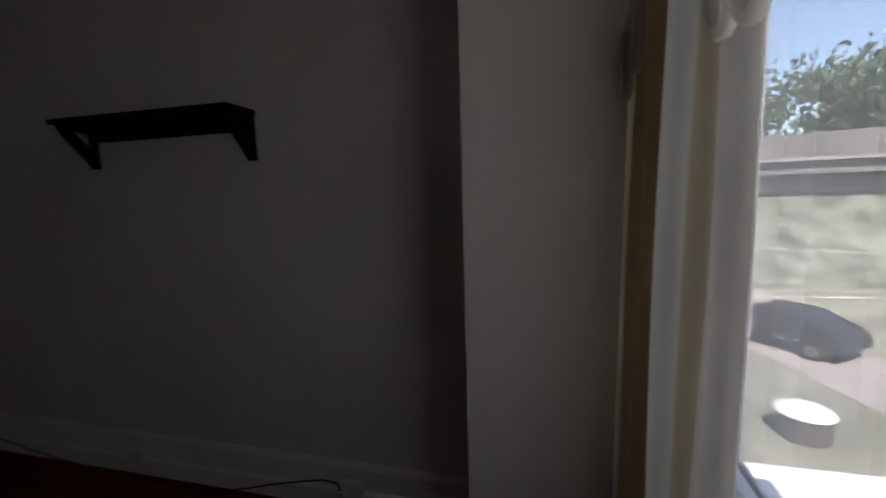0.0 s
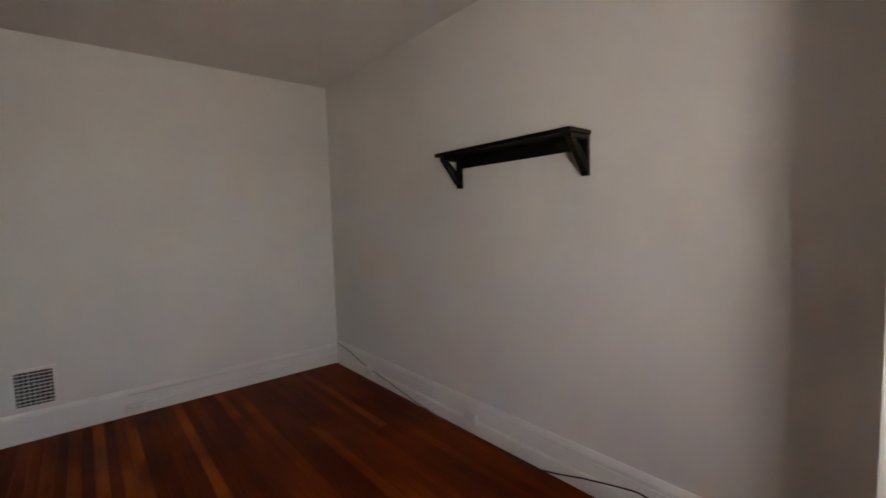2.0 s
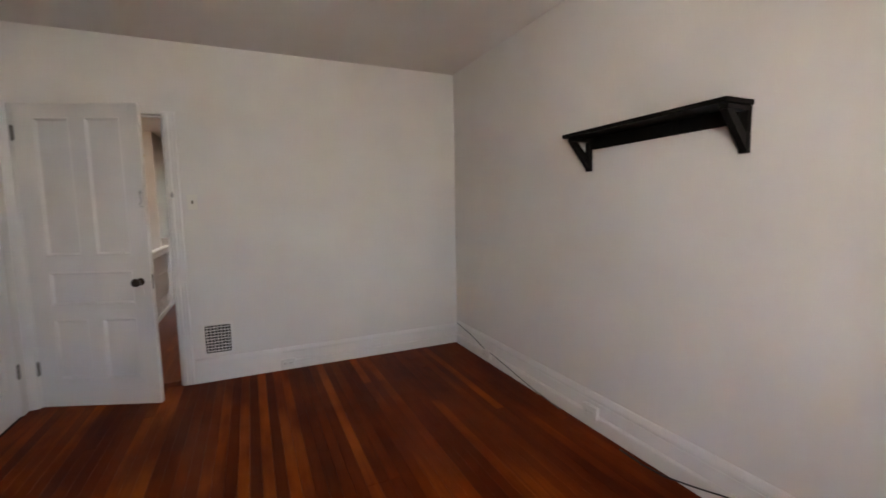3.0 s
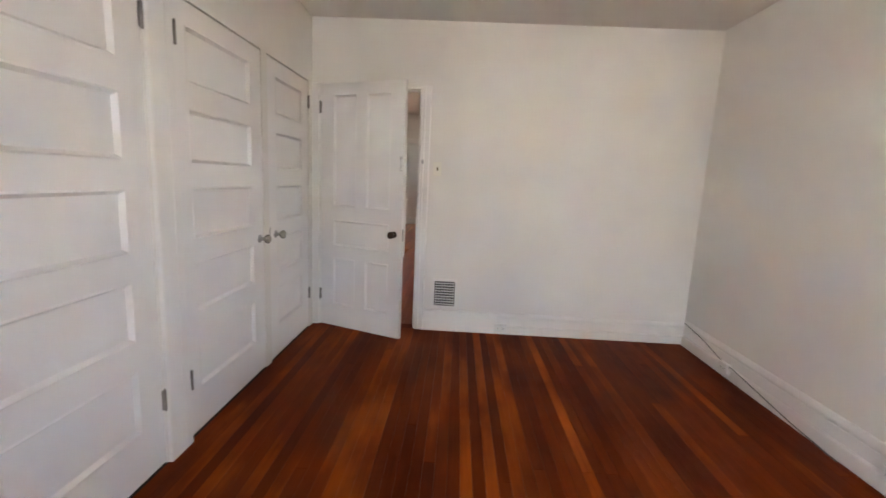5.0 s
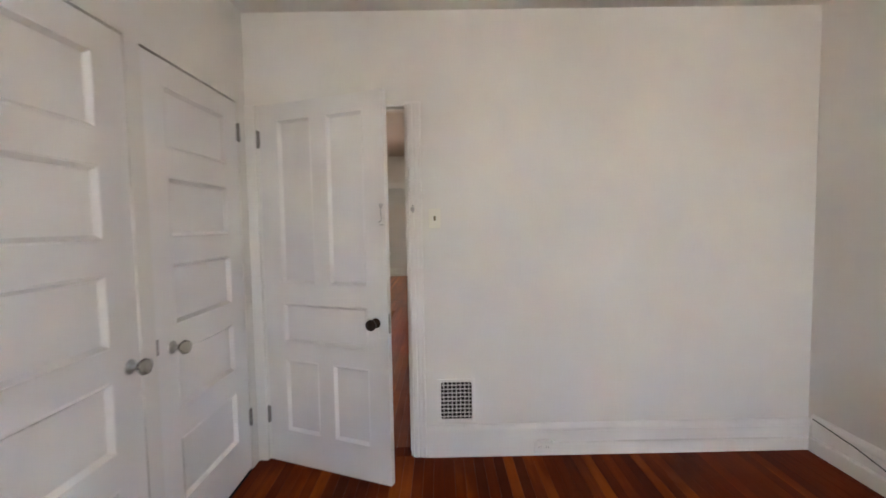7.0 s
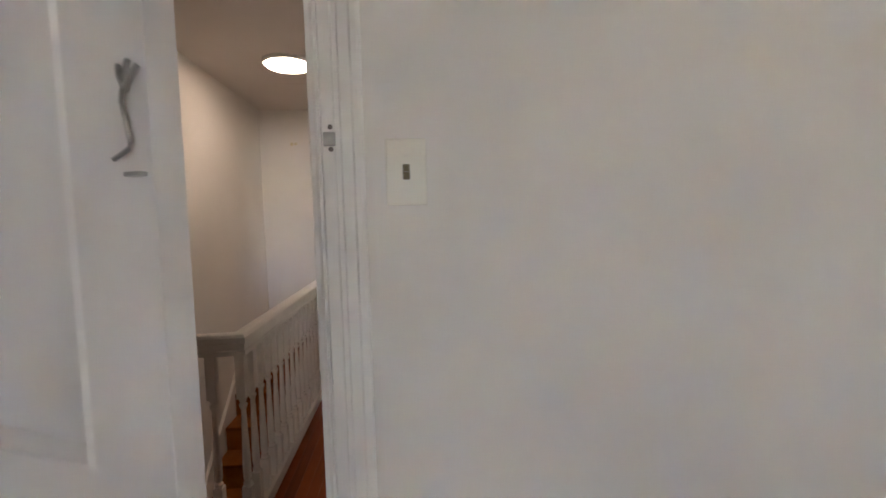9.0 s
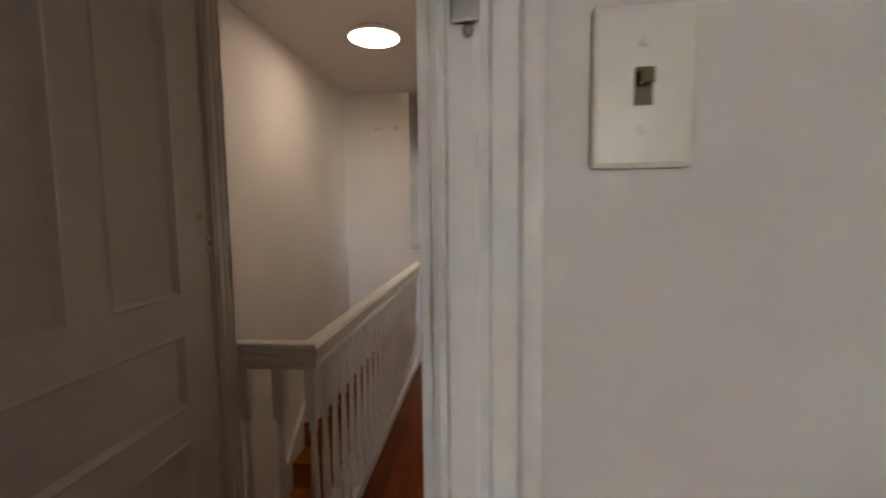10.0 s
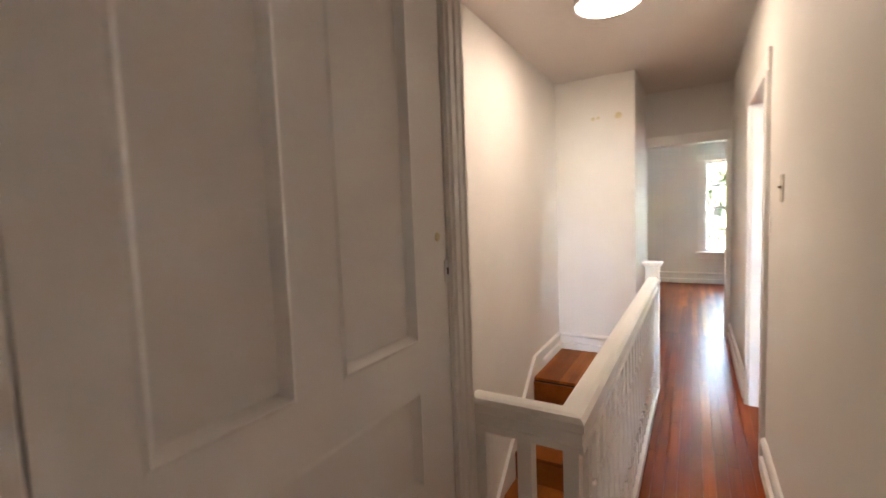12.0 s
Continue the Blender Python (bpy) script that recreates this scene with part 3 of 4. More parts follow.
# ---- bedroom things ----
# strike of the door hook on the casing
st = base("latch_strike", "small steel hook plate screwed to the door casing", "latch", pose(0.926, -0.022, 1.449))
part("plate", boxes((-0.010, -0.004, -0.013, 0.010, 0.0, 0.010), bevel=0.002), M_STEEL, st)
for z in (-0.018, 0.018):
    part("screw", lathe([(0.004, 0), (0.004, 0.002), (0.002, 0.003)], 10), M_HINGE, st, at=pose(0.002, -0.001, z, 90))


def light_switch(name, at, label):
    s = base(name, label, "light switch", at)
    pl = boxes((-0.035, -0.006, -0.057, 0.035, 0, 0.057), bevel=0.0045)
    p = part("plate", pl, M_PLATE, s, "glossy ivory cover plate")
    part("toggle_slot", boxes((-0.006, -0.0075, -0.013, 0.006, -0.006, 0.013)), M_TOGGLE, p)
    part("toggle", boxes((-0.004, -0.017, 0.0, 0.004, -0.006, 0.010), bevel=0.001), M_TOGGLE, p, "small brown toggle")
    for z in (-0.03, 0.03):
        part("screw", lathe([(0.0035, 0), (0.0035, 0.001), (0.002, 0.0016)], 10), M_PLATE, p, at=pose(0, -0.0058, z, 90))
    return s


light_switch("light_switch", pose(1.05, 0, 1.394), "ivory toggle light switch on the bedroom wall beside the door")
light_switch("light_switch", pose(XR, 2.31, 1.412, 0, 0, -90), "ivory light switch on the hall wall")

# floor register: perforated grille
vx0, vx1, vz0, vz1 = 1.060, 1.255, 0.213, 0.446
vent = base("wall_vent", "white metal wall vent with a square grid", "vent", pose(vx0, 0, vz0))
vw, vh = vx1 - vx0, vz1 - vz0
# no duct behind: a black sheet on the wall paints in its shade
part("backing", boxes((0.008, -0.0025, 0.008, vw - 0.008, -0.0005, vh - 0.008)), M_DARK, vent, "black sheet standing in for the shaded duct")
part("frame", boxes((-0.012, -0.009, -0.012, vw + 0.012, 0, 0.004), (-0.012, -0.009, vh - 0.004, vw + 0.012, 0, vh + 0.012), (-0.012, -0.009, 0.004, 0.006, 0, vh - 0.004), (vw - 0.006, -0.009, 0.004, vw + 0.012, 0, vh - 0.004)), M_TRIM, vent)
for i in range(1, 8):
    x = vw * i / 8
    part("slat", boxes((x - 0.0023, -0.0085, 0.004, x + 0.0023, -0.004, vh - 0.004)), M_VENT, vent)
for i in range(1, 10):
    z = vh * i / 10
    part("slat", boxes((0.006, -0.008, z - 0.0023, vw - 0.006, -0.0042, z + 0.0023)), M_VENT, vent)
for sx, cx in ((1, 0.005), (-1, vw - 0.005)):
    for sz, cz in ((1, 0.003), (-1, vh - 0.003)):
        arc = [(cx + sx * 0.024 * (1 - math.sin(a)), cz + sz * 0.024 * (1 - math.cos(a))) for a in np.linspace(0, math.pi / 2, 7)]
        part("corner", extrude([(cx, cz)] + arc, 0.006, "y"), M_TRIM, vent, at=pose(0, -0.0088, 0))

# wall shelf
sy0, sy1, sz = -2.662, -1.746, 1.712
shelf = base("wall_shelf_unit", "black painted wooden wall shelf on two brackets", "shelf", pose(W, sy0, sz))
SL = sy1 - sy0
part("board", boxes((-0.168, 0, -0.02, 0, SL, 0), bevel=0.002), M_BLACK, shelf)
part("back_rail", boxes((-0.018, 0.045, -0.083, 0, SL - 0.075, -0.021), bevel=0.002), M_BLACK, shelf)


def bracket(y):
    bm = boxes((-0.022, y, -0.203, 0, y + 0.034, -0.021), (-0.15, y, -0.042, -0.022, y + 0.034, -0.021), bevel=0.002)
    q = [(-0.150, -0.043), (-0.108, -0.043), (-0.023, -0.128), (-0.023, -0.190)]
    lo = [bm.verts.new((u, y + 0.002, v)) for u, v in q]
    hi = [bm.verts.new((u, y + 0.032, v)) for u, v in q]
    bm.faces.new(lo)
    bm.faces.new(hi[::-1])
    for k in range(4):
        bm.faces.new((lo[k], lo[(k + 1) % 4], hi[(k + 1) % 4], hi[k]))
    return bm


for y in (0.006, SL - 0.062):
    part("bracket", bracket(y), M_BLACK, shelf, "black bracket with a slanting brace")


# outlets set in the baseboards
def outlet(at, label):
    o = base("power_outlet", label, "outlet", at, group="baseboard outlets")
    part("body", boxes((-0.055, -0.042, 0.045, 0.055, -0.016, 0.115), bevel=0.004), M_OUTLET, o)
    for x in (-0.022, 0.022):
        s = part("socket", boxes((x - 0.016, -0.0445, 0.062, x + 0.016, -0.042, 0.096), bevel=0.001), M_OUTLET, o)
        for dx in (-0.006, 0.006):
            part("slot", boxes((x + dx - 0.001, -0.0452, 0.074, x + dx + 0.001, -0.0444, 0.086)), M_HINGE, s)
    return o


outlet(pose(1.66, 0.008, -0.025), "white painted power outlet on the baseboard")
outlet(pose(W - 0.006, -0.65, -0.005, 0, 0, -90), "power outlet on the baseboard near the corner, with a plug")
outlet(pose(W - 0.006, -1.86, 0.03, 0, 0, -90), "power outlet on the baseboard under the shelf")
outlet(pose(W - 0.006, -3.02, 0.03, 0, 0, -90), "power outlet with a black cable plugged in")
plug = thing("cable_plug", boxes((W - 0.085, -3.01, 0.088, W - 0.052, -2.975, 0.122), bevel=0.005), M_CABLE2, "white plug in the power outlet", "plug")


def wander(pts, n, amp, seed):
    rnd = random.Random(seed)
    out = []
    for (a, b) in zip(pts, pts[1:]):
        for i in range(n):
            f = i / n
            out.append([a[k] + (b[k] - a[k]) * f + (rnd.uniform(-amp, amp) if k < 2 else 0) for k in range(3)])
    return out + [list(pts[-1])]


thing("black_cable", tube(wander([(W - 0.075, -2.985, 0.11), (W - 0.074, -2.985, 0.14), (W - 0.066, -2.965, 0.15), (W - 0.058, -2.9, 0.148), (W - 0.056, -2.8, 0.126), (W - 0.056, -2.65, 0.09), (W - 0.056, -2.5, 0.045), (W - 0.056, -2.37, 0.012), (W - 0.062, -2.25, 0.005), (W - 0.056, -2.1, 0.005)], 4, 0.0012, 3), 0.004),
      M_CABLE, "black cable lying on the floor along the baseboard", "cable", smooth=True)
thing("grey_cable", tube(wander([(W - 0.026, -0.06, 0.20), (W - 0.028, -0.30, 0.17), (W - 0.032, -0.50, 0.13), (W - 0.036, -0.62, 0.105), (W - 0.038, -0.75, 0.10), (W - 0.038, -1.0, 0.065), (W - 0.044, -1.3, 0.03), (W - 0.046, -1.6, 0.008)], 4, 0.0012, 5), 0.0035),
      painted("grey_cable", (0.13, 0.12, 0.105), 0.5, 20, 0.2, 0.05), "grey cable tacked along the baseboard", "cable", smooth=True)

# ---- bedroom window and curtain ----


def window_unit(name, x0, x1, z0, z1, y, out, label, mullions=(), rails=()):
    """A sash window in an x, z opening; out: the way (+1, -1 along y) to the open air."""
    w = base(name, label, "window", pose(0, y, 0), kind="structure")
    f = 0.045
    part("window_frame", boxes((x0, -0.03, z0, x0 + f, 0.03, z1), (x1 - f, -0.03, z0, x1, 0.03, z1), (x0 + f, -0.03, z1 - f, x1 - f, 0.03, z1), (x0 + f, -0.03, z0, x1 - f, 0.03, z0 + f), bevel=0.004), M_SASH, w)
    xs = [x0 + f, *mullions, x1 - f]
    zs = [z0 + f, *rails, z1 - f]
    for m in mullions:
        part("mullion", boxes((m - 0.018, -0.02, z0 + f, m + 0.018, 0.02, z1 - f), bevel=0.003), M_SASH, w)
    for r in rails:
        for a, b in zip(xs, xs[1:]):
            part("sash_rail", boxes((a + 0.018, -0.022, r - 0.018, b - 0.018, 0.022, r + 0.018), bevel=0.003), M_SASH, w)
    for a, b in zip(xs, xs[1:]):
        for c, d in zip(zs, zs[1:]):
            g = part("pane", boxes((a, -0.002, c, b, 0.002, d)), M_GLASS, w, "clear glass pane")
            g.visible_shadow = False
    part("window_sill", boxes((x0 - 0.03, 0.035 if out > 0 else -0.15, z0 - 0.09, x1 + 0.03, 0.24 if out > 0 else -0.035, z0 - 0.055), bevel=0.004), M_SASH, w, "white painted outer sill")
    return w


window_unit("window_1", WIN[0], WIN[1], WIN[2], WIN[3], -L - 0.12, -1, "white wooden sash window looking out on a yard", (), (1.72,))
def screen_mat(name):
    m, n, l, b = mat_nodes(name)
    b.inputs["Base Color"].default_value, b.inputs["Roughness"].default_value = (0.55, 0.56, 0.56, 1), 0.7
    tc, w = n.new("ShaderNodeTexCoord"), n.new("ShaderNodeTexNoise")
    w.inputs["Scale"].default_value = 900
    l.new(tc.outputs["Object"], w.inputs["Vector"])
    mr = n.new("ShaderNodeMapRange")
    mr.inputs["To Min"].default_value, mr.inputs["To Max"].default_value = 0.36, 0.50
    l.new(w.outputs["Fac"], mr.inputs["Value"])
    clear, mix = n.new("ShaderNodeBsdfTransparent"), n.new("ShaderNodeMixShader")
    l.new(mr.outputs[0], mix.inputs[0])
    l.new(clear.outputs[0], mix.inputs[1])
    l.new(b.outputs[0], mix.inputs[2])
    l.new(mix.outputs[0], n["Material Output"].inputs["Surface"])
    return m


sc = base("insect_screen", "fine grey insect screen outside the bedroom window", "insect screen", pose(0, -L - 0.172, 0))
part("mesh", boxes((WIN[0] + 0.02, -0.0008, WIN[2] + 0.02, WIN[1] - 0.02, 0.0008, WIN[3] - 0.02)), screen_mat("screen_mesh"), sc)
part("frame", boxes((WIN[0] + 0.001, -0.008, WIN[2] + 0.001, WIN[0] + 0.02, 0.008, WIN[3] - 0.001), (WIN[1] - 0.02, -0.008, WIN[2] + 0.001, WIN[1] - 0.001, 0.008, WIN[3] - 0.001),
                    (WIN[0] + 0.02, -0.008, WIN[2] + 0.001, WIN[1] - 0.02, 0.008, WIN[2] + 0.02), (WIN[0] + 0.02, -0.008, WIN[3] - 0.02, WIN[1] - 0.02, 0.008, WIN[3] - 0.001)), M_HINGE, sc)
thing("trim_window_stool", boxes((WIN[0] - 0.05, -L - 0.085, WIN[2] - 0.03, 2.655, -L + 0.045, WIN[2] - 0.002), bevel=0.004), M_TRIM, "white painted inner window sill", "window sill", kind="structure")
thing("trim_window_casing", boxes((WIN[0] - 0.1, -L, WIN[2] + 0.002, WIN[0], -L + 0.02, WIN[3]), (WIN[0] - 0.1, -L, WIN[3] + 0.003, 2.655, -L + 0.022, WIN[3] + 0.11), bevel=0.003), M_TRIM, "white painted window casing", "window casing", kind="structure")

window_unit("window_2", FW[0], FW[1], FW[2], FW[3], YB + 0.1, 1, "tall white sash window in the front room", (), (0.95, 1.33, 1.71))
thing("trim_front_window", boxes((FW[0] - 0.09, YB - 0.02, FW[2] + 0.002, FW[0], YB, FW[3]), (FW[1], YB - 0.02, FW[2] + 0.002, FW[1] + 0.09, YB, FW[3]), (FW[0] - 0.12, YB - 0.03, FW[3] + 0.002, FW[1] + 0.12, YB, FW[3] + 0.1),
                                 (FW[0] - 0.13, YB - 0.06, FW[2] - 0.035, FW[1] + 0.13, YB + 0.06, FW[2] - 0.001), (FW[0] - 0.09, YB - 0.018, FW[2] - 0.13, FW[1] + 0.09, YB, FW[2] - 0.037), bevel=0.004),
      M_TRIM, "white painted casing and sill of the front window", "window casing", kind="structure")
window_unit("window_3", 0, 1.1, 0.8, 2.2, 0, 1, "white sash window of the side room", (), (1.5,)).matrix_basis = pose(3.29, 1.75, 0, 0, 0, -90)


# line of the curtain's folds in plan, from the pier to the open side
FOLDS = [(2.659, -4.010), (2.620, -4.009), (2.575, -4.025), (2.535, -4.020), (2.495, -4.044), (2.455, -4.050), (2.425, -4.036), (2.365, -4.013), (2.315, -4.008),
         (2.285, -4.022), (2.262, -4.024), (2.238, -4.036), (2.205, -4.034), (2.178, -4.048), (2.150, -4.050)]


def fold_point(u):
    """A point on the smooth line of the folds; u from 0 to 1."""
    f = u * (len(FOLDS) - 1)
    i = min(int(f), len(FOLDS) - 2)
    p = [Vector(FOLDS[min(max(i + k, 0), len(FOLDS) - 1)]) for k in (-1, 0, 1, 2)]
    f -= i
    return 0.5 * (2 * p[1] + (p[2] - p[0]) * f + (2 * p[0] - 5 * p[1] + 4 * p[2] - p[3]) * f * f + (3 * p[1] - p[0] - 3 * p[2] + p[3]) * f ** 3)


def drape(u0, u1, z0, z1, n=40, m=30):
    """A stretch of the hanging cloth, a thin sheet with two faces; its folds drift and bell out a little towards the hem."""
    bm = bmesh.new()
    grids = []
    for side in (0, -0.0025):
        g = []
        for j in range(m + 1):
            v = j / m
            row = []
            for i in range(n + 1):
                u = u0 + (u1 - u0) * i / n
                x, y = fold_point(u)
                drift = 0.004 * math.sin(5.1 * v + u * 11) + 0.002 * math.sin(13 * v + 31 * u)
                row.append(bm.verts.new((x + 0.5 * drift * (1 - v), y + side + drift * 0.8 + 0.020 * (1 - v) ** 1.3, z0 + (z1 - z0) * v)))
            g.append(row)
        grids.append(g)
    for k, g in enumerate(grids):
        for j in range(m):
            for i in range(n):
                q = (g[j][i], g[j][i + 1], g[j + 1][i + 1], g[j + 1][i])
                bm.faces.new(q if k == 0 else q[::-1])
    a, b = grids
    rim = [(j, 0) for j in range(m + 1)], [(j, n) for j in range(m + 1)], [(0, i) for i in range(n + 1)], [(m, i) for i in range(n + 1)]
    for r in rim:
        for (p, q) in zip(r, r[1:]):
            bm.faces.new((a[p[0]][p[1]], a[q[0]][q[1]], b[q[0]][q[1]], b[p[0]][p[1]]))
    return bm


cur = base("curtain", "white cotton curtain with tan and cream edges beside the window", "curtain", pose(0, 0, 0))
part("border", drape(0.0, 0.085, 0.62, 2.24, 16), M_LACE, cur, "pale cream hem of the curtain", smooth=True)
part("border", drape(0.085, 0.385, 0.62, 2.24), M_TAN, cur, "tan border in soft folds", smooth=True)
part("lace", drape(0.385, 0.46, 0.62, 2.24, 16), M_LACEWORK, cur, "white openwork lace strip", smooth=True)
part("cloth", drape(0.46, 0.69, 0.62, 2.24), M_CLOTH, cur, "white cotton in soft folds", smooth=True)
part("border", drape(0.69, 0.79, 0.62, 2.24, 16), M_LACE, cur, "cream stripe in the cotton", smooth=True)
part("cloth", drape(0.79, 1.0, 0.62, 2.24), M_CLOTH, cur, "white cotton edge", smooth=True)
rod = base("curtain_rod", "white metal curtain rod over the window", "curtain rod", pose(0, 0, 0))
part("rod", tube([(1.15, -4.03, 2.25), (2.655, -4.03, 2.25)], 0.009), M_SASH, rod, smooth=True)
for x in (1.18, 2.64):
    part("bracket", boxes((x - 0.01, -L, 2.235, x + 0.01, -4.035, 2.262)), M_SASH, rod)


def loop(x, y, z, h, w):
    """A hanging teardrop loop of soft cord."""
    return [(x + w * math.sin(a) * (0.4 + 0.6 * (1 - math.cos(a)) / 2), y + 0.006 * math.sin(a), z - h * (1 - math.cos(a)) / 2) for a in np.linspace(0.05, 2 * math.pi - 0.05, 22)]


for x, y, z, h, w in ((2.622, -3.992, 1.645, 0.125, 0.012), (2.545, -3.995, 1.68, 0.13, 0.010), (2.150, -4.005, 1.60, 0.12, 0.014), (2.085, -4.005, 1.60, 0.13, 0.016)):
    part("tie_ribbon", tube(loop(x, y, z, h, w), 0.008), M_CLOTH, cur, "white looped tie ribbon", smooth=True)
part("tie_ribbon", tube([(2.628, -3.992, 1.655), (2.60, -3.994, 1.668), (2.575, -3.996, 1.676), (2.545, -3.998, 1.68)], 0.006), M_CLOTH, cur, smooth=True)
part("tie_ribbon", tube([(2.085, -4.005, 1.60), (2.12, -4.005, 1.612), (2.15, -4.005, 1.60), (2.18, -4.015, 1.615)], 0.006), M_CLOTH, cur, smooth=True)

# ---- hall things ----
lamp = base("ceiling_lamp", "round flush white ceiling lamp, switched on", "ceiling lamp", pose(0.151, 2.764, HH))
part("rim", lathe([(0.188, 0), (0.190, -0.02), (0.186, -0.028), (0.176, -0.030), (0.172, -0.02), (0.172, 0)], 40), M_TRIM, lamp, smooth=True)
part("diffuser", lathe([(0.171, -0.012), (0.171, -0.028), (0.16, -0.036), (0.12, -0.043), (0.06, -0.047), (0.005, -0.048)], 40), M_LAMP, lamp, "glowing warm white diffuser", smooth=True)
for x, z, r in ((-0.006, 2.197, 0.030), (-0.225, 2.192, 0.018), (-0.18, 2.195, 0.015)):
    bm = lathe([(r, 0), (r * 0.96, 0.002), (r * 0.3, 0.003)], 16)
    thing("wall_patch", bm, M_STAIN, "yellowed round filler patch on the wall", "patch", group="wall patches", at=pose(x, YS, z, 90))

# stairs going down towards the bedroom
RISE, RUN, NST = 0.20, 0.225, 13
stair = base("staircase", "varnished wooden stairs with white skirting going down", "stairs", pose(0, 0, 0), kind="structure")
tread_me = mesh_of("tread", boxes((-0.543, -RUN - 0.005, -0.03, 0.327, 0.022, 0), bevel=0.006), M_TREAD)
riser_me = mesh_of("riser", boxes((-0.543, 0.002, -RISE, 0.327, 0.018, -0.03)), M_TREAD)
for i in range(NST):
    r = new("riser", riser_me)
    r.parent, r.matrix_basis = stair, pose(0, Y0 - i * RUN - 0.02, -i * RISE)
    if i < NST - 1:
        t = new("tread", tread_me)
        t.parent, t.matrix_basis = stair, pose(0, Y0 - i * RUN - 0.022, -(i + 1) * RISE)
for x in (-0.569, 0.304):
    bm = bmesh.new()
    ya, yb = Y0 + 0.25, Y0 - NST * RUN
    s = RISE / RUN
    q = [(ya, 0.16), (Y0 + 0.06, 0.16), (yb, 0.16 + (yb - Y0 - 0.06) * s), (yb, -0.32 + (yb - Y0) * s), (Y0 + 0.02, -0.32), (ya, 0.002)] if x < 0 else \
        [(Y0 - 0.0, -0.03), (Y0 - 0.35, -0.03), (yb, 0.16 + (yb - Y0 - 0.06) * s), (yb, -0.32 + (yb - Y0) * s), (Y0, -0.32)]
    lo = [bm.verts.new((x, y, z)) for y, z in q]
    hi = [bm.verts.new((x + 0.024, y, z)) for y, z in q]
    bm.faces.new(lo)
    bm.faces.new(hi[::-1])
    for k in range(len(q)):
        bm.faces.new((lo[k], lo[(k + 1) % len(q)], hi[(k + 1) % len(q)], hi[k]))
    part("stringer", bm, M_TRIM, stair, "white painted skirting along the steps")
thing("trim_landing_skirt", extrude(bb_profile(0.165, 0.018, 1), YS - Y0 - 0.25, "y"), M_TRIM, "white baseboard on the landing", "baseboard", kind="structure", at=pose(-0.57, Y0 + 0.25, 0))

# banister
RX, RY, RZ = 0.333, 1.066, 0.862
ban = base("banister", "white painted wooden banister round the stairwell", "banister", pose(0, 0, 0))
rail_pr = [(-0.030, -0.088), (-0.030, -0.040), (-0.036, -0.034), (-0.036, -0.014), (-0.026, -0.003), (-0.012, 0.0), (0.012, 0.0), (0.026, -0.003), (0.036, -0.014), (0.036, -0.034), (0.030, -0.040), (0.030, -0.066), (0.034, -0.070), (0.034, -0.088)]
def mitred_rail():
    """One handrail along x from the wall, turning into y at a mitred corner."""
    bm = bmesh.new()
    rings = [[bm.verts.new(p) for p in ring] for ring in (
        [(XL + 0.002, RY - u, RZ + v) for u, v in rail_pr], [(RX + u, RY - u, RZ + v) for u, v in rail_pr], [(RX + u, 3.39, RZ + v) for u, v in rail_pr])]
    k = len(rail_pr)
    for p, q in zip(rings, rings[1:]):
        for i in range(k):
            bm.faces.new((p[i], p[(i + 1) % k], q[(i + 1) % k], q[i]))
    bm.faces.new(rings[0][::-1])
    bm.faces.new(rings[-1])
    return bm


part("handrail", mitred_rail(), M_RAIL, ban, "moulded white handrail with a mitred corner")
part("base_rail", boxes((RX - 0.03, RY - 0.04, 0.0, RX + 0.036, 3.385, 0.055), bevel=0.006), M_RAIL, ban, "white base board under the balusters")
part("base_rail", boxes((XL + 0.002, RY - 0.05, 0.0, RX - 0.032, RY + 0.03, 0.055), bevel=0.006), M_RAIL, ban, "white base board under the balusters")


def baluster():
    bm = boxes((-0.019, -0.019, 0.055, 0.019, 0.019, 0.20), (-0.019, -0.019, 0.585, 0.019, 0.019, RZ - 0.086))
    t = lathe([(0.012, 0.2), (0.017, 0.207), (0.018, 0.215), (0.011, 0.224), (0.016, 0.235), (0.0175, 0.28), (0.015, 0.36), (0.0115, 0.47), (0.010, 0.535), (0.016, 0.548), (0.017, 0.556), (0.011, 0.565), (0.015, 0.575), (0.018, 0.587)], 10)
    me = bpy.data.meshes.new("turned")
    t.to_mesh(me)
    t.free()
    bm.from_mesh(me)
    bpy.data.meshes.remove(me)
    return bm


bal_me = mesh_of("baluster", baluster(), M_RAIL)
spots = [(XL + 0.022, RY), (0.214, RY), (RX, RY)] + [(RX, RY + 0.1065 * i) for i in range(1, 22)]
for x, y in spots:
    b = new("baluster", bal_me)
    b.parent, b.matrix_basis = ban, pose(x, y, 0)
nw = part("newel", boxes((-0.045, -0.045, 0, 0.045, 0.045, 0.938), bevel=0.004), M_RAIL, ban, "square white newel post", at=pose(0.328, 3.435, 0))
part("newel_cap", boxes((-0.054, -0.054, 0.938, 0.054, 0.054, 0.950), (-0.064, -0.064, 0.950, 0.064, 0.064, 0.968), bevel=0.004), M_RAIL, nw, "flat square cap")

# ---- outside ----
GZ = -3.0
thing("ground", boxes((-2500, -2500, GZ - 0.5, 2500, 2500, GZ)), M_GRASS, "dry mown grass round the house", "ground", kind="structure")
drive = extrude([(6.0, -14.0), (26.0, -8.6), (26.0, -6.2), (6.0, -11.2)], 0.03, "z")
thing("road_drive", drive, M_ASPHALT, "pale concrete drive beside the grass", "drive", kind="structure", at=pose(0, 0, GZ))


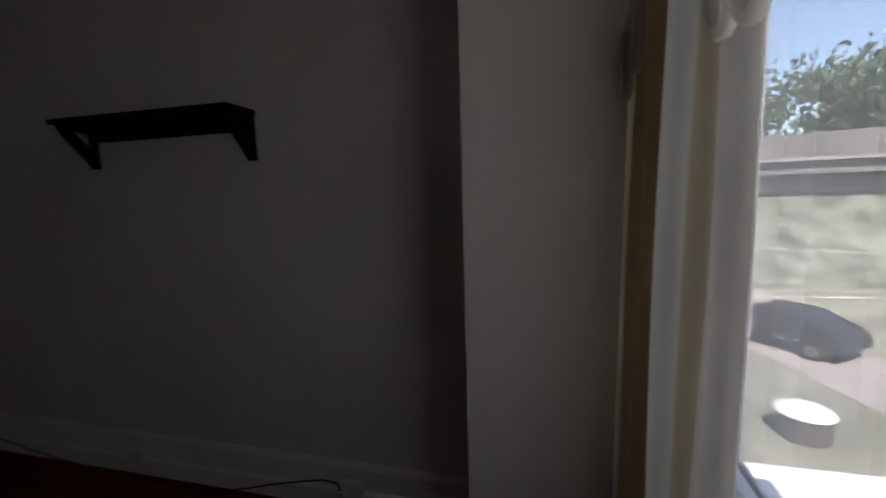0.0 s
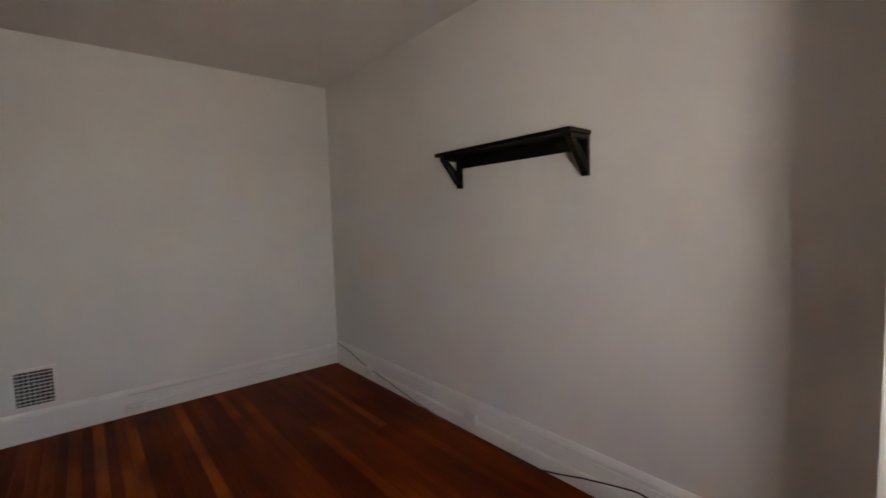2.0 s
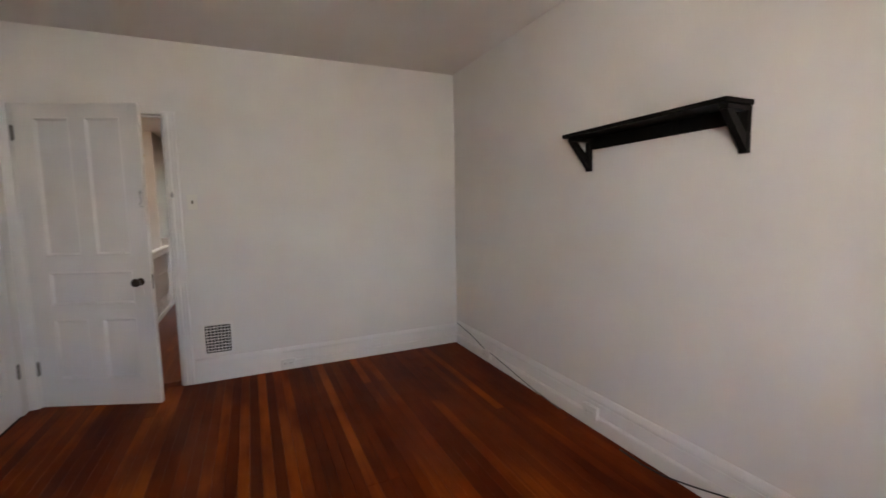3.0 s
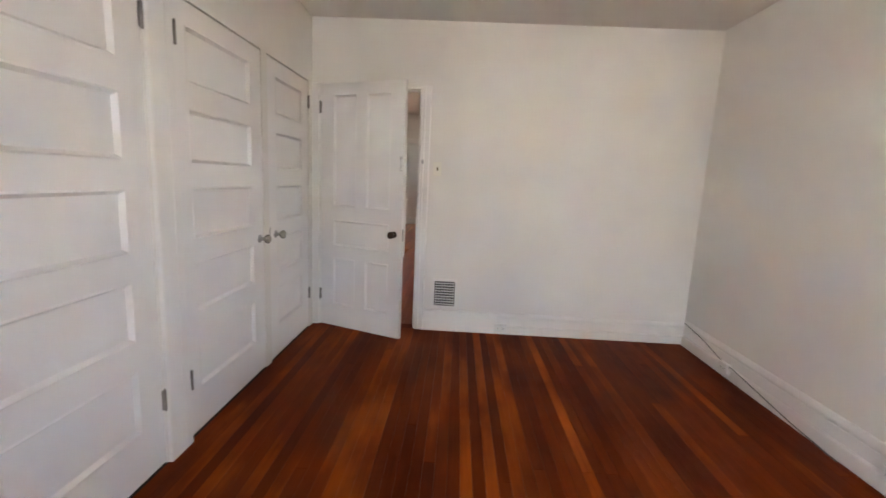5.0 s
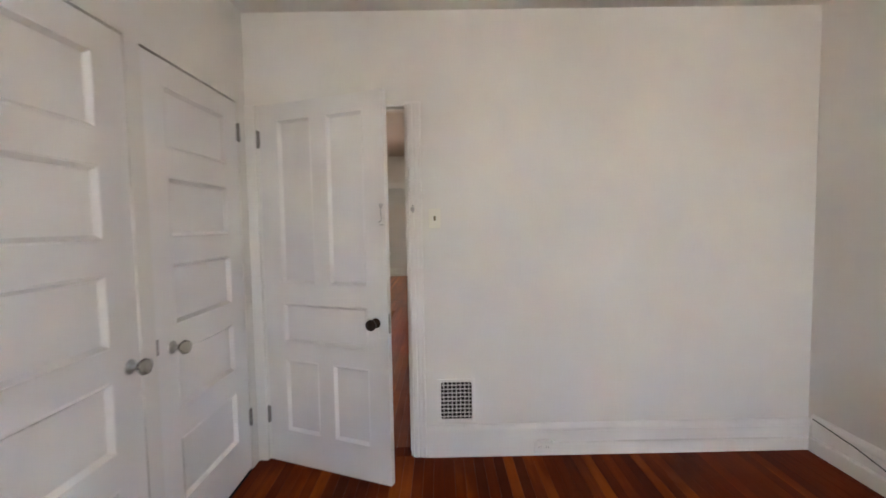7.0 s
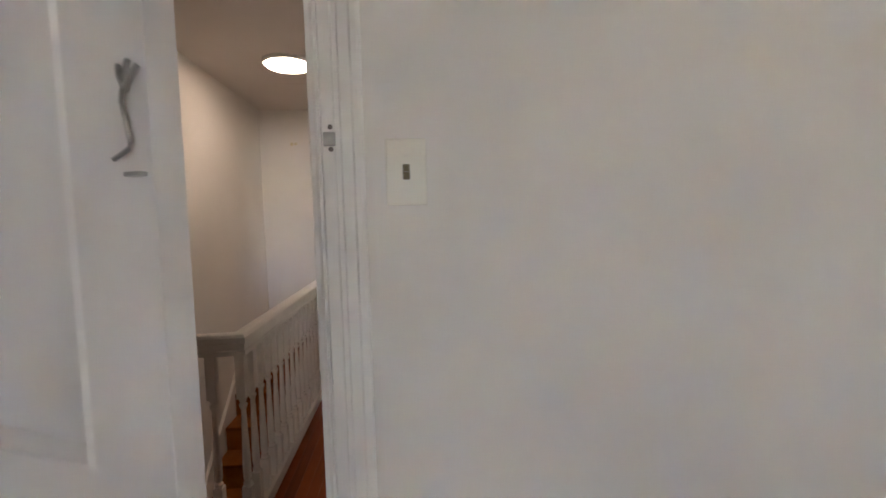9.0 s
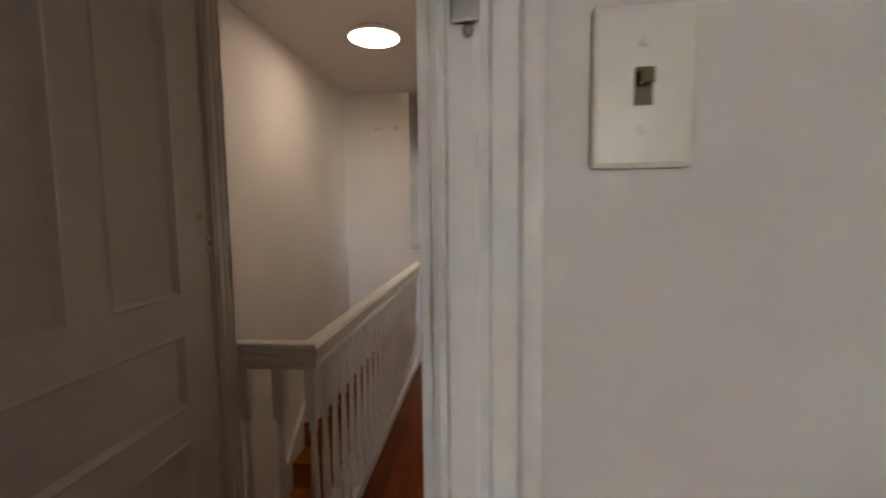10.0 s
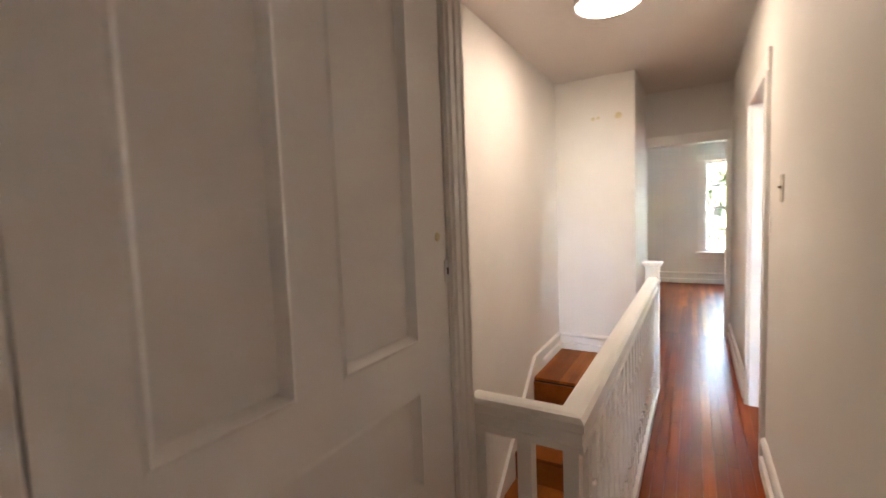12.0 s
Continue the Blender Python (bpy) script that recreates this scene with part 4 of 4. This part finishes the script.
pr = base("lower_roof", "low white metal roof with dark seams below the window", "roof", pose(0, 0, 0), kind="structure")
part("sheet", boxes((-1.6, -7.0, -0.42, 4.38, -4.33, -0.34), bevel=0.01), M_CARW, pr)
part("gutter", boxes((4.36, -7.0, -0.46, 4.46, -4.33, -0.30), bevel=0.02), M_SASH, pr, "white gutter along the roof edge")
for k in range(12):
    part("seam", boxes((-1.4 + 0.46 * k, -6.98, -0.338, -1.375 + 0.46 * k, -4.35, -0.318), bevel=0.004), M_HINGE, pr, "dark standing seam")


def car(name, at, paint, label):
    c = base(name, label, "car", at)
    pr = [(-2.1, 0.35), (-2.15, 0.75), (-1.95, 0.95), (-1.5, 1.02), (-0.95, 1.40), (0.55, 1.42), (1.15, 1.0), (1.95, 0.88), (2.15, 0.65), (2.12, 0.35)]
    bm = extrude(pr, 1.7, "y")
    bmesh.ops.bevel(bm, geom=bm.edges[:], offset=0.07, segments=2, affect="EDGES")
    part("body", bm, paint, c, at=pose(0, -0.85, 0))
    gl = extrude([(-1.42, 1.03), (-0.93, 1.36), (0.52, 1.38), (1.05, 1.03)], 1.60, "y")
    part("side_glass", gl, M_CARGLASS, c, "dark car windows", at=pose(0, -0.88 + 0.02, 0) @ Matrix.Diagonal((1, 1.075, 1, 1)))
    for x in (-1.35, 1.35):
        for y in (-0.80, 0.80):
            w = part("wheel", lathe([(0.2, -0.1), (0.31, -0.09), (0.33, 0), (0.31, 0.09), (0.2, 0.1)], 20), M_TYRE, c, at=pose(x, y, 0.33, 90))
            part("rim", lathe([(0.19, -0.105), (0.19, 0.105), (0.05, 0.11)], 16), M_STEEL, w)
    return c


car("car", pose(15.2, -10.0, GZ, 0, 0, 38) @ Matrix.Diagonal((0.8, 0.8, 0.8, 1)), M_CAR, "dark parked car on the pale drive")
tub = base("storage_tub", "round grey garden tub with a white lid on the grass", "garden tub", pose(10.05, -8.1, GZ) @ Matrix.Diagonal((0.58, 0.58, 0.62, 1)))
part("body", lathe([(0.62, 0), (0.66, 0.05), (0.70, 0.7), (0.72, 0.74)], 28), M_CONCRETE, tub, smooth=True)
part("lid", lathe([(0.76, 0.72), (0.78, 0.76), (0.70, 0.84), (0.35, 0.92), (0.02, 0.94)], 28), M_CARW, tub, "bright white domed lid", smooth=True)
ov = base("overpass", "long weathered concrete overpass on piers", "bridge", pose(29, -14, GZ - 1.3, 0, 0, -14), kind="structure")
part("deck", boxes((-1.5, -60, 6.3, 5, 60, 7.0), bevel=0.05), M_CONCRETE, ov)
part("girder", boxes((-0.6, -60, 5.4, 4, 60, 6.29)), M_CONCRETE, ov, "dark girder below the deck")
part("parapet", boxes((-1.6, -60, 7.02, -1.3, 60, 8.3), bevel=0.04), M_CONCRETE, ov, "solid concrete parapet")
part("ledge", boxes((-1.8, -60, 6.95, -1.3, 60, 7.1)), M_ASPHALT, ov, "pale ledge")
part("bank", extrude([(-5.0, 1.2), (-3.2, 2.6), (-1.0, 4.7), (-0.5, 5.39), (3.5, 5.39), (3.5, 1.2)], 120, "y"), M_BANK, ov, "weedy grey-green bank under the deck", at=pose(0, -60, 0))


def tree(at, h, spread, seed, label, leaves=2600):
    rnd = random.Random(seed)
    t = base("tree", label, "tree", at)
    trunk = tube([(0, 0, 0), (0.1, 0.05, h * 0.25), (0.0, 0.1, h * 0.5), (0.1, 0, h * 0.8)], 0.16)
    for v in trunk.verts:
        k = 1.5 - 1.2 * v.co.z / h
        v.co.x, v.co.y = v.co.x * k, v.co.y * k
    tr = part("trunk", trunk, M_BARK, t, smooth=True)
    clumps = []
    for i in range(11):
        a, z = rnd.uniform(0, 6.28), rnd.uniform(0.35, 0.95) * h
        r = spread * rnd.uniform(0.35, 1.0) * (1.15 - 0.6 * z / h)
        c = (r * math.cos(a), r * math.sin(a), z)
        clumps.append((c, spread * rnd.uniform(0.28, 0.5)))
        part("limb", tube([(0, 0, z * 0.72), (c[0] * 0.5, c[1] * 0.5, z * 0.84), c], 0.05), M_BARK, tr)
    vs, fs = [], []
    for i in range(leaves):
        c, r = rnd.choice(clumps)
        d = Vector((rnd.gauss(0, 1), rnd.gauss(0, 1), rnd.gauss(0, 0.8)))
        p = Vector(c) + d * r * 0.55
        q = Euler((rnd.uniform(0, 6), rnd.uniform(0, 6), rnd.uniform(0, 6))).to_matrix()
        s = rnd.uniform(0.10, 0.24) * spread / 2.6
        k = len(vs)
        vs += [tuple(p + q @ Vector(o)) for o in ((-s, 0, 0), (0, -s * 0.5, 0.02), (s, 0, 0), (0, s * 0.5, 0.02))]
        fs.append((k, k + 1, k + 2, k + 3))
    me = bpy.data.meshes.new("crown")
    me.from_pydata(vs, [], fs)
    me.materials.append(M_LEAF)
    cr = new("crown", me)
    cr.parent = t
    return t


for i, (x, y, h, s) in enumerate(((42, -14, 13, 4.5), (48, -22, 16, 5), (39, -24, 14, 4.5), (52, -31, 17, 5.5), (45, -34, 13, 4.5))):
    tree(pose(x, y, GZ), h, s, 20 + i, "broad dark green tree behind the overpass")
for i, (x, y, h, s) in enumerate(((1.2, 17, 8.0, 3.0), (3.6, 19, 9.0, 3.2))):
    tree(pose(x, y, GZ), h, s, 60 + i, "leafy green tree in front of the house")
for z0, z1, r in ((0.35, 0.0, 0.006), (-0.25, -1.35, 0.007)):
    thing("overhead_wire", tube([(2.4, -60, z0 - 0.4), (9.0, -9.0, z0), (11.5, -2.0, z1 + 0.4), (18, 25, z1)], r, 6), M_CABLE2, "thin pale overhead wire across the yard", "wire", smooth=True)

# ---- floor boards ----
PW = 0.057
plank_cache = {}


def plank(parent, x, y0, y1, material, width=PW):
    n = round((y1 - y0) / 0.1)
    key = (n, round(width, 4), material.name)
    if key not in plank_cache:
        bm = bmesh.new()
        w, ln, g = width / 2 - 0.0004, n * 0.05 - 0.0005, 0.0004
        lo = [bm.verts.new(p) for p in ((-w, -ln, -0.02), (w, -ln, -0.02), (w, ln, -0.02), (-w, ln, -0.02))]
        mid = [bm.verts.new(p) for p in ((-w, -ln, -g), (w, -ln, -g), (w, ln, -g), (-w, ln, -g))]
        hi = [bm.verts.new(p) for p in ((-w + g, -ln + g, 0), (w - g, -ln + g, 0), (w - g, ln - g, 0), (-w + g, ln - g, 0))]
        for a, b in ((lo, mid), (mid, hi)):
            for k in range(4):
                bm.faces.new((a[k], a[(k + 1) % 4], b[(k + 1) % 4], b[k]))
        bm.faces.new(hi)
        bm.faces.new(lo[::-1])
        plank_cache[key] = mesh_of("floor_board", bm, material)
    ob = new("floor_board", plank_cache[key])
    ob.parent = parent
    ob.matrix_basis = pose(x, y0 + n * 0.05, 0)
    return ob


def lay(parent, x0, x1, y0, y1, material, seed, longest=26):
    """Rows of boards along y with staggered joints, in steps of 0.1 m."""
    rnd = random.Random(seed)
    rows = round((x1 - x0) / PW)
    w = (x1 - x0) / rows
    for i in range(rows):
        y = y0
        while y < y1 - 0.05:
            n = min(rnd.randint(9, longest), round((y1 - y) / 0.1))
            if round((y1 - y) / 0.1) - n < 5:
                n = round((y1 - y) / 0.1)
            plank(parent, x0 + (i + 0.5) * w, y, y + n * 0.1, material, w)
            y += n * 0.1


floor = base("floor", "dark red-brown varnished wooden floor boards with orange streaks", "floor", kind="structure")
lay(floor, 0.0, W, -4.1, 0.0, M_FLOOR, 1, 60)
lay(floor, DOOR_X[0], DOOR_X[1], 0.0, 0.1, M_FLOOR, 5)
floor_hall = base("floor_hall", "glossy red-brown varnished wooden hall floor boards", "floor", kind="structure")
lay(floor_hall, XL, XR, 0.1, 1.0, M_HALL, 2, 9)
lay(floor_hall, 0.356, XR, 1.0, 5.2, M_HALL, 3, 30)
lay(floor_hall, -0.57, 0.356, Y0 + 0.003, Y0 + 0.903, M_TREAD, 4)
lay(floor_hall, 0.13, 0.356, 4.2612, 5.1612, M_HALL, 9, 9)
thing("floor_threshold", boxes((0.13, 5.162, -0.02, 0.356, 5.1995, 0)), M_HALL, "narrow wooden threshold at the front room", "threshold", kind="structure")
lay(floor_hall, XR, 1.90, 2.2, 4.3, M_HALL, 8, 30)
floor_front = base("floor_front_room", "glossy red-brown varnished wooden boards of the front room", "floor", kind="structure")
lay(floor_front, -0.7, 2.0, 5.2, 8.8, M_HALL, 6, 46)
thing("floor_front_edge", boxes((-1.6, YF + T, -0.02, -0.7, YB, 0), (2.0, YF + T, -0.02, 3.3, YB, 0)), M_HALL, "red-brown wooden floor at the sides of the front room", "floor", kind="structure")
thing("floor_side_edge", boxes((XR + T, T, -0.02, W, 2.2, 0), (1.90, 2.2, -0.02, W, 4.3, 0), (XR + T, 4.3, -0.02, W, YF, 0)), M_HALL, "red-brown wooden floor of the side room", "floor", kind="structure")
